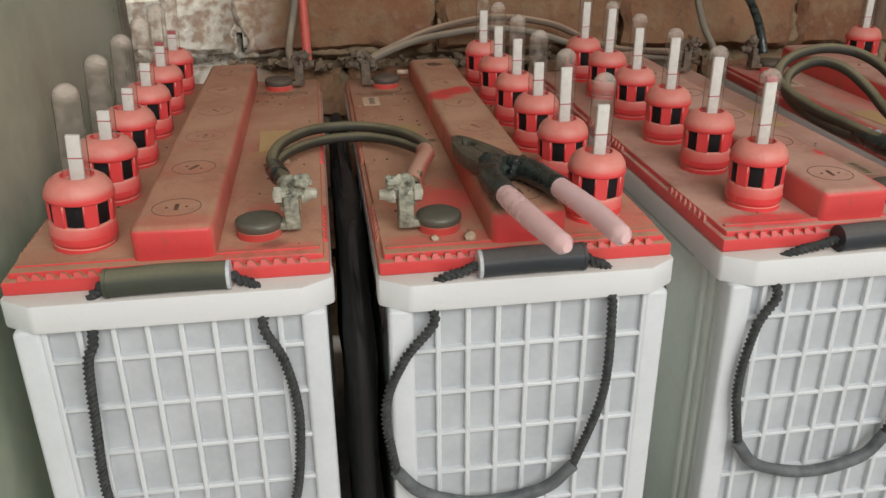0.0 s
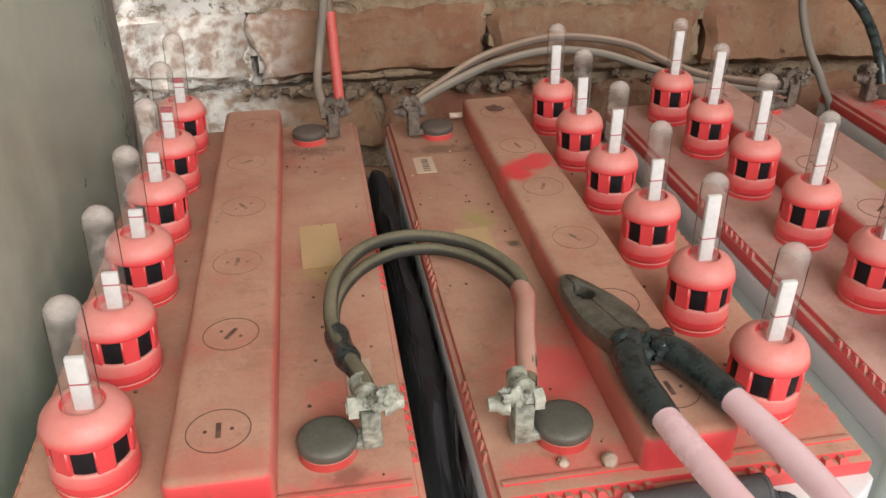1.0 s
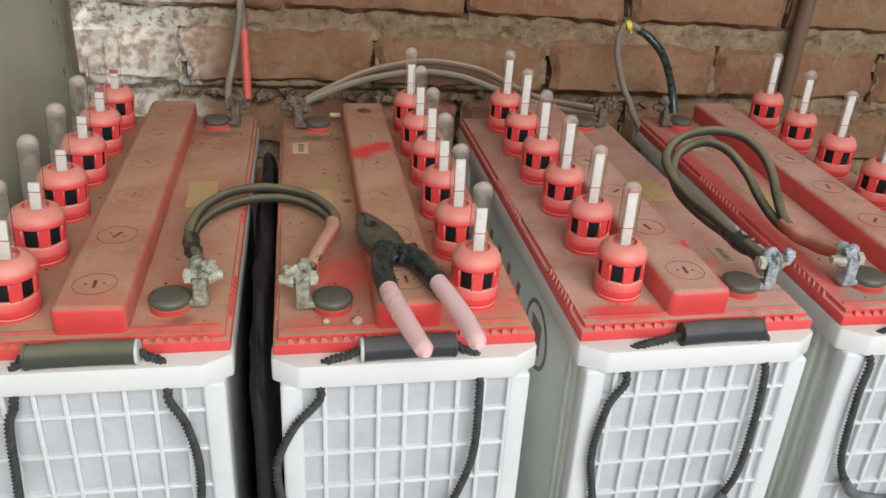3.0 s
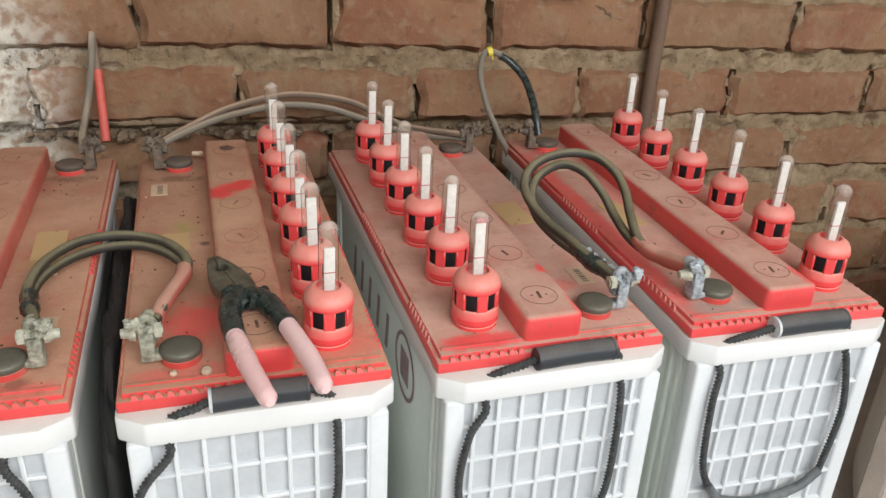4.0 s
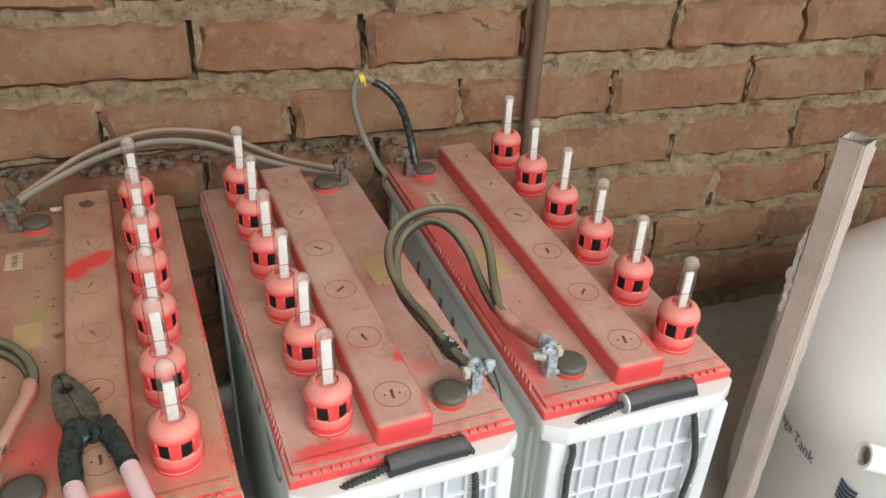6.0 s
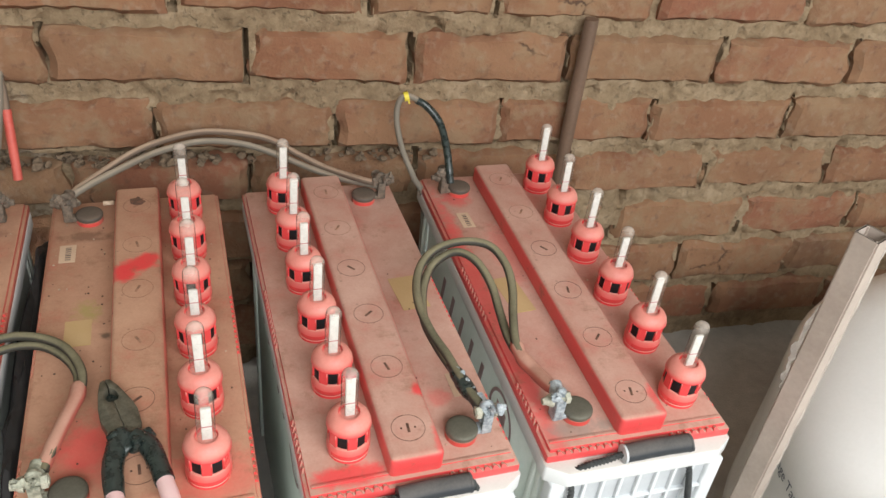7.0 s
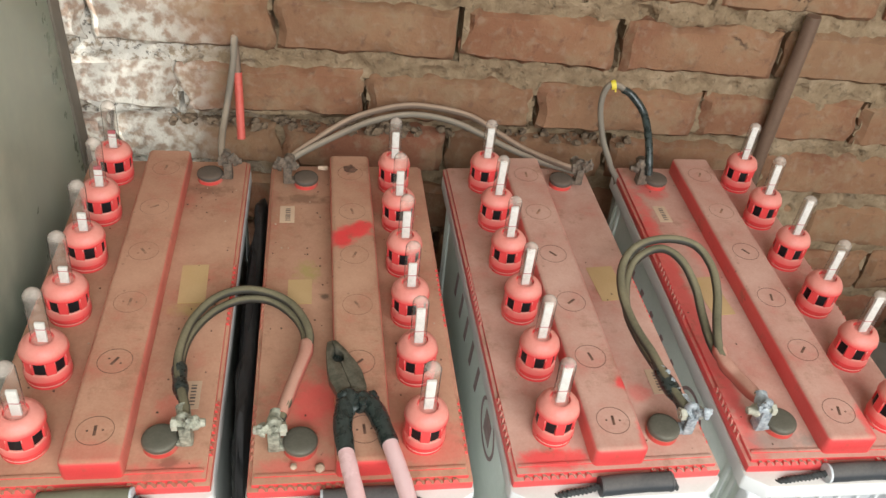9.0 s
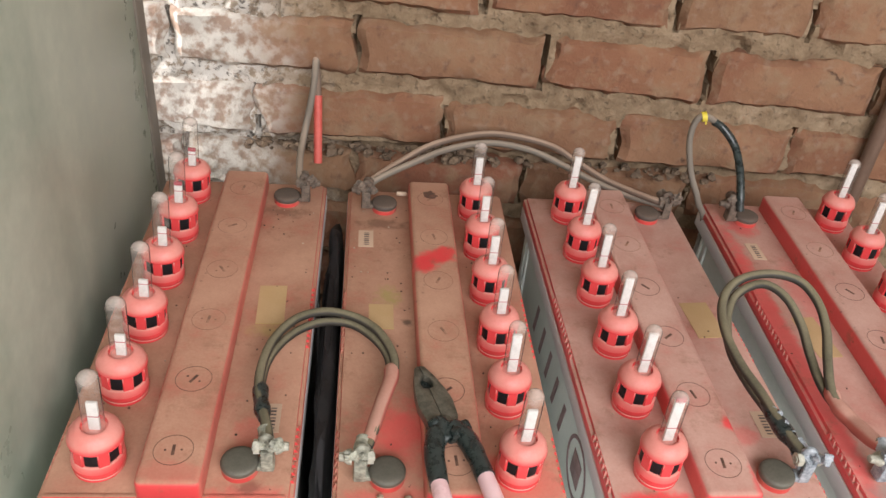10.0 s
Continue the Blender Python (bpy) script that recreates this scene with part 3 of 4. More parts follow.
def side_print(parent, s):
    """Dark red print along a case side: a round emblem and slanting bars."""
    x = s * 0.0868
    em = join(lathe([(0.030, 0), (0.030, 0.0006), (0.034, 0.0006), (0.034, 0)], 32), box(-0.014, 0.014, -0.016, 0.016, 0, 0.0006, 0.0002), )
    part("side_emblem", em, M_print, parent, "dark red printed emblem", at=Matrix.Translation((x, 0.127, 0.328)) @ pose(0, 0, 0, 90, 0, 90 * s))
    for i in range(5):
        b = outline([(0, 0), (0.009, 0), (0.016, 0.040), (0.007, 0.040)], 0, 0.0006)
        part("print_bar", b, M_print, parent, at=Matrix.Translation((x, 0.205 + 0.040 * i, 0.305)) @ pose(0, 0, 0, 90, 0, 90 * s))


def battery(n, mirror, tube_r, tip_z, rise, lid_mat, strip_mat, vents, bar_x, label):
    """mirror +1: vents on the left of the bar and terminals on the right; -1 the other way round."""
    bat = thing("battery", label, "battery", STAND[n], "row of batteries along the wall")
    rnd = random.Random(n)
    case = part("case", shared("container", container_shape), M_side, bat, "white plastic case")
    part("rim", shared("rim", rim_shape), M_rim, bat, "white moulded rim with chamfered corners")
    # ribbed front
    cells = part("front_panel", box(-0.0775, 0.0785, -0.0072, -0.003, 0.004, 0.386), M_cell, case, "pale grey translucent panel")
    for sx in (-1, 1):
        part("corner_pillar", shared("corner_pillar", lambda: box(-0.0080, 0.0080, -0.0122, 0.004, 0.0, 0.3855, 0.0028, 3)), M_white, case, at=pose(sx * 0.0838, 0, 0))
    x0, dx, count, z0, dz = RIBS[n]
    for i in range(count):
        part("rib", shared("rib_up", lambda: box(-0.0017, 0.0017, -0.0116, -0.004, 0.002, 0.3855, 0.0008, 1)), M_white, case, at=pose(x0 + dx * i, 0, 0))
    for i in range(10):
        part("cross_rib", shared("rib_cross", lambda: box(-0.077, 0.079, -0.0110, -0.004, -0.0016, 0.0016, 0.0007, 1)), M_white, case, at=pose(0, 0, z0 - dz * i))
    for sx in (-1, 1):
        for fy in (0.020, 0.034, 0.450, 0.464):
            part("flute", shared("flute", flute_shape), M_side, case, at=pose(sx * 0.0866, fy, 0))
        if sx < 0:
            side_print(case, sx)
        part("side_seam", sweep([(sx * 0.0872, 0.052, 0.376), (sx * 0.0872, 0.25, 0.376), (sx * 0.0872, 0.438, 0.376)], 0.0011, 8, 4), M_side, case)
    # lid with its serrated edge
    lid = part("lid", shared("lid", lid_shape), lid_mat, bat, "red plastic lid under brown dust")
    for x0, cnt in ((-0.086, 8 if mirror > 0 else 9), (0.030, 7)):
        for k in range(cnt):
            part("tooth", shared("tooth", tooth_shape), lid_mat, lid, at=pose(x0 + 0.0079 * k, -0.0002, LID - 0.0042))
    for s in (-1, 1):
        for y0, cnt in ((0.030, 8), (0.190, 12)):
            for k in range(cnt):
                part("tooth", shared("tooth", tooth_shape), lid_mat, lid, at=pose(s * 0.0951, y0 + 0.0079 * (k if s > 0 else k + 1), LID - 0.0042, 0, 0, 90 * s))
    part("lid_ledge", box(-0.090, 0.090, 0.0115, 0.0150, LID - 0.002, LID + 0.0012, 0.0006), lid_mat, lid)
    # bar over the cells
    bar = part("cell_bar", shared("cell_bar", lambda: box(-0.0245, 0.0245, 0.0085, 0.476, LID - 0.004, 0.440, 0.0052, 4)), strip_mat, bat, "long raised red bar, dusty on top", at=pose(bar_x, 0, 0))
    for i in range(6):
        part("cell_mark", shared("mark_plus" if i == 0 or (n == 1 and i < 4) else "mark", lambda: cell_mark(i == 0 or (n == 1 and i < 4))), M_ink if i < (2 if n < 3 else 4) else M_ink_faint, bar, "scored ring with a dash", at=pose(0.0 + rnd.uniform(-0.001, 0.001), 0.041 + 0.0787 * i, 0.4399, 0, 0, rnd.uniform(-60, 60) if i else rnd.uniform(-15, 5)))
    for i in range(6):
        h = rise + rnd.uniform(-0.008, 0.006)
        vent(bat, vents[0], vents[1] + vents[2] * i, tube_r, tip_z, h, rnd.uniform(-30, 30), (n == 3 and i == 0) or (n == 1 and i > 3), (rnd.uniform(-1, 1), rnd.uniform(-1, 1) + (3.8 if n == 1 else 0)))
    # lead terminals on red collars
    for ty, lead in ((0.041, M_lead), (0.443, M_rear)):
        t = part("terminal", shared("post", lambda: lathe([(0, 0.0124), (0.0060, 0.0123), (0.0100, 0.0120), (0.0128, 0.0116), (0.0146, 0.0106), (0.0152, 0.0092), (0.0151, 0.0066), (0.0142, 0.0050), (0, 0.0050)], 32)), lead, bat, "dull lead terminal post", at=pose(0.052 * mirror, ty, LID))
        part("collar", shared("collar", lambda: lathe([(0, 0.0054), (0.0136, 0.0054), (0.0144, 0.0046), (0.0147, -0.001), (0, -0.001)], 28)), M_collar, t, "red plastic collar")
    return bat


def sticker(parent, x, y, w, d, turn, mat, printed=False):
    """A thin label stuck on a lid."""
    s = part("sticker", box(-w / 2, w / 2, -d / 2, d / 2, 0, 0.0004), mat, parent, "faded paper label", at=pose(x, y, LID + 0.0001, 0, 0, turn))
    if printed:
        for i in range(7):
            part("print_bar", box(-w * 0.12, w * 0.22, -0.0006, 0.0006 + 0.0004 * (i % 3), 0.0004, 0.0006), M_barcode, s, at=pose(0, -d * 0.36 + d * 0.115 * i, 0))


M_collar = dusty("collar_red_plastic", (0.56, 0.055, 0.048), (0.40, 0.17, 0.12), (0.48, 0.24, 0.17), 0.8, side=0.6, specks=False)
L1 = dusty("lid_dust_first", RED, DUST1, DUST2, 0.98, side=0.5, stains=[(0.06, 0.022, 0.012, 0.008, (0.20, 0.08, 0.05)), (0.05, 0.42, 0.03, 0.012, (0.20, 0.10, 0.06)), (0.055, 0.21, 0.02, 0.012, (0.42, 0.30, 0.12))], spots=[(0.06, 0.012, 0.035, 0.012, 0.5), (0.055, 0.075, 0.015, 0.02, 0.25)])
L2 = dusty("lid_dust_second", RED, DUST1, DUST2, 0.98, side=0.5, stains=[(-0.05, 0.275, 0.014, 0.016, (0.33, 0.28, 0.08)), (-0.03, 0.235, 0.006, 0.005, (0.07, 0.05, 0.035)), (-0.055, 0.41, 0.03, 0.012, (0.20, 0.10, 0.06))], spots=[(-0.040, 0.090, 0.024, 0.026, 0.5), (-0.040, 0.085, 0.04, 0.045, 0.3), (0.06, 0.04, 0.04, 0.03, 0.35), (-0.03, 0.02, 0.06, 0.012, 0.4)])
L3 = dusty("lid_dust_third", RED, PINK1, PINK2, 0.97, [(-0.055, 0.018, 0.035, 0.012, 0.85), (0.045, 0.09, 0.012, 0.012, 0.3)])
L4 = dusty("lid_dust_fourth", RED, PINK1, PINK2, 0.93, stains=[(-0.058, 0.026, 0.034, 0.013, (0.30, 0.225, 0.19)), (-0.02, 0.024, 0.018, 0.008, (0.32, 0.24, 0.20)), (-0.055, 0.075, 0.012, 0.016, (0.34, 0.25, 0.21))], spots=[(-0.085, 0.2, 0.012, 0.24, 0.7), (-0.06, 0.43, 0.02, 0.02, 0.55), (-0.03, 0.30, 0.02, 0.06, 0.3)])
S1 = dusty("bar_dust_first", RED, DUST1, DUST2, 0.96, side=0.6, spots=[(0.0, 0.02, 0.03, 0.01, 0.2)])
S2 = dusty("bar_dust_second", RED, DUST1, DUST2, 0.99, side=0.6, spots=[(-0.014, 0.306, 0.014, 0.016, 0.95), (0.000, 0.318, 0.018, 0.013, 0.95), (0.012, 0.328, 0.012, 0.010, 0.9)])
S3 = dusty("bar_dust_third", RED, PINK1, PINK2, 0.97, side=0.4, spots=[(0.022, 0.085, 0.008, 0.008, 0.9), (0.024, 0.02, 0.006, 0.02, 0.6)])
S4 = dusty("bar_dust_fourth", RED, PINK1, PINK2, 0.95, [(0.022, 0.03, 0.008, 0.02, 0.7)])

b1 = battery(1, 1, 0.0081, 0.1045, 0.070, L1, S1, (-0.0568, 0.0455, 0.0800), 0.0032, "tall white ribbed battery with thickly dusted red lid")
b2 = battery(2, -1, 0.0076, 0.0990, 0.080, L2, S2, (0.0560, 0.0450, 0.0785), 0.0020, "tall white ribbed battery with dusty red lid carrying pliers")
b3 = battery(3, 1, 0.0073, 0.0965, 0.087, L3, S3, (-0.0510, 0.0485, 0.0784), 0.0010, "tall white ribbed battery with pinkish dusty red lid")
b4 = battery(4, -1, 0.0074, 0.0965, 0.086, L4, S4, (0.0600, 0.0465, 0.0793), 0.0022, "tall white ribbed battery with cleaner red lid at the row's end")

handle(b1, -0.034, 0.036, -0.008, [(-0.046, 0.389), (-0.0505, 0.3645), (-0.0535, 0.324), (-0.0563, 0.267), (-0.050, 0.232)], [(0.054, 0.3885), (0.064, 0.354), (0.0696, 0.311), (0.0635, 0.25), (0.052, 0.228)], [(-0.052, 0.238), (-0.035, 0.218), (0.0, 0.210), (0.035, 0.214), (0.054, 0.233)], M_grip_green, 1)
handle(b2, -0.034, 0.0325, -0.009, [(-0.0645, 0.387), (-0.084, 0.3526), (-0.0965, 0.316), (-0.0905, 0.262)], [(0.0521, 0.386), (0.0500, 0.314), (0.031, 0.252)], [(-0.0915, 0.268), (-0.0726, 0.246), (-0.035, 0.233), (0.0103, 0.238), (0.033, 0.257)], M_grip, -1)
handle(b3, -0.0193, 0.0449, -0.008, [(-0.0617, 0.389), (-0.074, 0.356), (-0.080, 0.309), (-0.072, 0.258)], [(0.0533, 0.386), (0.0544, 0.3315), (0.0522, 0.279), (0.042, 0.250)], [(-0.074, 0.263), (-0.055, 0.240), (-0.012, 0.228), (0.028, 0.236), (0.045, 0.255)], M_grip, 0)
handle(b4, -0.0235, 0.0453, -0.008, [(-0.0729, 0.3916), (-0.0755, 0.347), (-0.0711, 0.285), (-0.060, 0.256)], [(0.0519, 0.385), (0.0600, 0.340), (0.0622, 0.3096), (0.056, 0.252)], [(-0.0615, 0.259), (-0.045, 0.240), (-0.0078, 0.2314), (0.035, 0.238), (0.057, 0.256)], M_grip, -1)

part("scar", lump(0.0075, 2.2, 0.07, 3, 0.9), M_ink, b2, "dark broken scar on the bar", at=pose(0.002, 0.4425, 0.4402, 0, 0, 30))
part("bolt_end", lathe([(0, -0.006), (0.0028, -0.006), (0.0028, 0.005), (0.0020, 0.0062), (0, 0.0062)], 10), M_stone, b2, "dusty pale bolt end", at=pose(-0.031, 0.462, LID + 0.0105, 0, 90, 0))
sticker(b1, 0.0545, 0.249, 0.027, 0.060, 2, M_yellow)
sticker(b2, -0.056, 0.243, 0.025, 0.038, 0, M_yellow)
sticker(b3, 0.060, 0.250, 0.031, 0.056, 4, M_yellow)
sticker(b4, -0.050, 0.225, 0.026, 0.062, 6, M_yellow)
sticker(b2, -0.073, 0.379, 0.017, 0.032, 0, M_paper, True)
sticker(b3, 0.0690, 0.1035, 0.016, 0.032, 0, M_paper, True)
sticker(b4, -0.061, 0.377, 0.016, 0.033, 2, M_paper, True)
sticker(b1, 0.071, 0.096, 0.014, 0.033, 0, M_paper, True)


# ---- cables ----
def lug(cable, px, py, s, mat, z=LID + 0.0065, back=0.008, tall=0.026):
    """A bolted lug on a post at (px, py): ring, arm to the side s, upright fork and cross bolt."""
    x0 = lambda u, v: (min(s * u, s * v), max(s * u, s * v))
    a = part("lug", join(
        box(*x0(0.0100, 0.0275), -0.0060, 0.0055, -0.0030, 0.0020, 0.0010),
        box(*x0(0.0236, 0.0272), -0.0065, 0.0060, -0.0030, tall, 0.0012),
        box(*x0(0.0172, 0.0270), -0.0068, -0.0036, -0.0028, tall - 0.006, 0.0010),
        box(*x0(0.0165, 0.0198), -0.0010, 0.0090, 0.0060, tall - 0.002, 0.0012),
        sweep([(s * 0.0181, 0.003, tall - 0.004), (s * 0.0186, 0.002, tall + 0.001), (s * 0.0218, 0.001, tall + 0.0035), (s * 0.0250, 0.0, tall + 0.001), (s * 0.0254, 0.0, tall - 0.004)], 0.0030, 8, 5, wobble=0.3),
        sweep([(s * 0.0215, 0.002, 0.019), (s * 0.0205, 0.010, 0.020), (s * 0.0190, 0.018, 0.021)], 0.0066, 12, 5, wobble=0.25)), mat, cable, "corroded lead battery lug", at=pose(px, py, z, 0, 0, 6))
    bolt = lathe([(0, -0.0135), (0.0034, -0.0135), (0.0036, 0.005), (0.0066, 0.005), (0.0060, 0.0085), (0.0040, 0.0110), (0.0034, 0.0150), (0, 0.0155)], 8)
    part("bolt", bolt, M_bolt if mat != M_lug_dust else mat, a, "zinc clamp bolt", at=pose(s * 0.024, 0.001, 0.019, 0, 90 * s, 0))
    nut = lathe([(0.0030, -0.0125), (0.0060, -0.0125), (0.0060, -0.0075), (0.0030, -0.0075)], 6)
    part("nut", nut, M_bolt if mat != M_lug_dust else mat, a, at=pose(s * 0.024, 0.001, 0.019, 0, 90 * s, 0))
    for k in range(4):
        c = lump(0.0058 - 0.0004 * k, 3 * k + px * 50, 0.7, 3, 0.9)
        part("crust", c, mat, a, "crust of corrosion", at=pose(s * (0.0185 + 0.004 * k), 0.007 - 0.005 * k, 0.013 + 0.006 * k, 40 * k, 25, 70 * k))
    return a


def post_at(n, side, y, o):
    """The top of a terminal post, seen from the origin o of its cable."""
    p = STAND[n] @ Vector((0.052 * side, y, 0))
    return p.x - o[0], p.y - o[1]


def shift(points, o):
    return [(x - o[0], y - o[1], z - o[2]) for x, y, z in points]


def cable(name, label, o):
    return thing(name, label, "cable", pose(*o), "cables joining the batteries")


def strand(parent, o, pts, r, mat, name="strand", wob=0.04):
    return part(name, sweep(shift(pts, o), r, 12, 7, wobble=wob), mat, parent)


O = (-0.0900, 0.560, 0.445)
c12 = cable("jumper_cable", "doubled olive-grey jumper cable bridging two batteries", O)
strand(c12, O, [(-0.126, 0.500, 0.446), (-0.130, 0.515, 0.447), (-0.145, 0.557, 0.443), (-0.149, 0.594, 0.441), (-0.145, 0.63, 0.439), (-0.129, 0.661, 0.438), (-0.104, 0.675, 0.437), (-0.075, 0.67, 0.437), (-0.051, 0.652, 0.437), (-0.034, 0.618, 0.438), (-0.033, 0.585, 0.439), (-0.039, 0.554, 0.4425), (-0.043, 0.524, 0.4455), (-0.047, 0.502, 0.446)], 0.0043, M_cable)
strand(c12, O, [(-0.127, 0.503, 0.443), (-0.132, 0.519, 0.443), (-0.145, 0.563, 0.436), (-0.147, 0.607, 0.432), (-0.133, 0.645, 0.430), (-0.109, 0.667, 0.429), (-0.081, 0.669, 0.429), (-0.057, 0.652, 0.43), (-0.040, 0.625, 0.432), (-0.0355, 0.591, 0.4375), (-0.0405, 0.559, 0.4405), (-0.045, 0.529, 0.4435), (-0.047, 0.505, 0.442)], 0.0041, M_cable)
strand(c12, O, [(-0.0352, 0.604, 0.4375), (-0.0342, 0.588, 0.4385), (-0.0398, 0.556, 0.4415), (-0.0440, 0.527, 0.4445), (-0.0470, 0.508, 0.445)], lambda u: 0.0068 - 0.0010 * u - 0.0014 * max(0.0, 1 - u / 0.06), M_sleeve_red, "red_sleeve", 0.12)
strand(c12, O, [(-0.1455, 0.566, 0.440), (-0.1425, 0.552, 0.441), (-0.1385, 0.538, 0.443), (-0.134, 0.525, 0.444)], lambda u: 0.0066 - 0.0016 * abs(2 * u - 1) ** 4, M_tape, "black_tape", 0.4)
lug(c12, *post_at(1, 1, 0.041, O), 1, M_lug_green, LID + 0.0065 - O[2])
lug(c12, *post_at(2, -1, 0.041, O), -1, M_lug_green, LID + 0.0065 - O[2])

O = (0.09, 0.93, 0.45)
c23 = cable("rear_jumper_cable", "doubled dusty tan cable arching along the brick wall", O)
strand(c23, O, [(-0.078, 0.900, 0.438), (-0.084, 0.915, 0.442), (-0.054, 0.949, 0.451), (-0.011, 0.989, 0.461), (0.046, 1.010, 0.470), (0.090, 1.012, 0.471), (0.143, 1.010, 0.462), (0.180, 0.997, 0.447), (0.217, 0.973, 0.438), (0.262, 0.933, 0.442), (0.283, 0.925, 0.442)], 0.0042, M_cable_tan)
strand(c23, O, [(-0.076, 0.902, 0.437), (-0.080, 0.915, 0.443), (-0.032, 0.949, 0.456), (0.011, 0.989, 0.457), (0.062, 1.010, 0.459), (0.114, 1.010, 0.454), (0.158, 1.000, 0.442), (0.195, 0.981, 0.434), (0.231, 0.957, 0.432), (0.268, 0.933, 0.436), (0.283, 0.925, 0.438)], 0.0042, M_cable_grey)
lug(c23, *post_at(2, -1, 0.443, O), -1, M_lug_dust, LID + 0.0065 - O[2])
lug(c23, *post_at(3, 1, 0.443, O), 1, M_lug_dust, LID + 0.0065 - O[2])

O = (0.34, 0.63, 0.45)
c34 = cable("looped_jumper_cable", "doubled dark cable looping between two batteries", O)
strand(c34, O, [(0.318, 0.528, 0.446), (0.313, 0.537, 0.448), (0.305, 0.562, 0.45), (0.298, 0.593, 0.452), (0.288, 0.624, 0.455), (0.282, 0.66, 0.46), (0.286, 0.697, 0.463), (0.298, 0.722, 0.47), (0.317, 0.733, 0.478), (0.344, 0.735, 0.483), (0.371, 0.729, 0.48), (0.384, 0.706, 0.472), (0.385, 0.677, 0.462), (0.378, 0.642, 0.45), (0.375, 0.612, 0.44), (0.383, 0.581, 0.437), (0.391, 0.549, 0.445)], 0.0046, M_cable)
strand(c34, O, [(0.318, 0.530, 0.442), (0.311, 0.545, 0.445), (0.303, 0.574, 0.445), (0.293, 0.61, 0.446), (0.286, 0.646, 0.45), (0.291, 0.686, 0.453), (0.304, 0.718, 0.46), (0.323, 0.731, 0.468), (0.34, 0.730, 0.472), (0.356, 0.715, 0.468), (0.367, 0.69, 0.455), (0.370, 0.659, 0.442), (0.372, 0.625, 0.435), (0.38, 0.592, 0.433), (0.391, 0.553, 0.441)], 0.0046, M_cable)
strand(c34, O, [(0.3005, 0.585, 0.448), (0.305, 0.565, 0.447), (0.311, 0.546, 0.446), (0.316, 0.533, 0.445)], lambda u: 0.0070 - 0.0016 * abs(2 * u - 1) ** 4, M_tape, "black_tape", 0.4)
strand(c34, O, [(0.3755, 0.620, 0.438), (0.377, 0.600, 0.436), (0.384, 0.580, 0.436), (0.389, 0.560, 0.440), (0.392, 0.546, 0.444)], lambda u: 0.0080 - 0.0026 * abs(2 * u - 1) ** 3, M_sleeve_red, "red_sleeve", 0.25)
for k, (x, y, z) in enumerate([(0.3065, 0.566, 0.4535), (0.3095, 0.557, 0.4545), (0.3035, 0.574, 0.4540), (0.3130, 0.548, 0.4530)]):
    part("torn_tape", lump(0.0028 - 0.0002 * k, 6.3 + k, 0.35, 2, 0.9), M_lug_blue, c34, "pale torn scrap of tape", at=pose(x - O[0], y - O[1], z - O[2], 30, 20 * k, 50 * k))
lug(c34, *post_at(3, 1, 0.041, O), 1, M_lug_blue, LID + 0.0065 - O[2])
lug(c34, *post_at(4, -1, 0.041, O), -1, M_lug_blue, LID + 0.0065 - O[2])

O = (0.35, 0.95, 0.44)
c4 = cable("tied_wall_cable", "grey cable looped up the wall with a yellow tie", O)
strand(c4, O, [(0.374, 0.925, 0.440), (0.372, 0.932, 0.456), (0.370, 0.95, 0.478), (0.364, 0.975, 0.501), (0.3475, 0.988, 0.5185), (0.334, 0.9895, 0.5262)], 0.0050, M_tape, "black_sleeve", 0.08)
strand(c4, O, [(0.368, 0.962, 0.488), (0.364, 0.975, 0.499), (0.347, 0.988, 0.519), (0.317, 0.99, 0.532), (0.308, 0.985, 0.506), (0.316, 0.97, 0.465), (0.331, 0.957, 0.431), (0.350, 0.960, 0.38), (0.352, 0.965, 0.2), (0.352, 0.99, 0.004)], 0.0040, M_cable_grey)
part("yellow_tie", join(lathe([(0.0048, -0.003), (0.0062, -0.003), (0.0062, 0.003), (0.0048, 0.003)], 14), box(0.004, 0.011, -0.001, 0.001, 0.001, 0.003, 0.0004)), M_tie, c4, "yellow wire tie", at=pose(0.320 - O[0], 0.990 - O[1], 0.5315 - O[2], 0, 75, 0))
lug(c4, *post_at(4, -1, 0.443, O), -1, M_lug_dust, LID + 0.0065 - O[2])

O = (-0.17, 0.95, 0.45)
c1 = cable("wall_supply_cable", "grey and red cable pair coming out of the brick wall", O)
strand(c1, O, [(-0.162, 0.897, 0.440), (-0.168, 0.912, 0.447), (-0.174, 0.955, 0.450), (-0.173, 0.99, 0.468), (-0.166, 1.01, 0.512), (-0.165, 1.030, 0.540), (-0.165, 1.060, 0.552)], 0.0044, M_cable_grey, "grey_strand")
strand(c1, O, [(-0.156, 0.980, 0.425), (-0.158, 0.995, 0.464), (-0.160, 1.01, 0.505)], 0.0054, surf("cable_red_sleeve", (0.50, 0.075, 0.055), (0.62, 0.13, 0.10), 60), "red_strand")
strand(c1, O, [(-0.160, 1.008, 0.498), (-0.162, 1.02, 0.52), (-0.166, 1.035, 0.544), (-0.166, 1.062, 0.553)], 0.0046, M_cable_tan, "dusty_strand")
lug(c1, *post_at(1, 1, 0.443, O), 1, M_lug_dust, LID + 0.0065 - O[2])


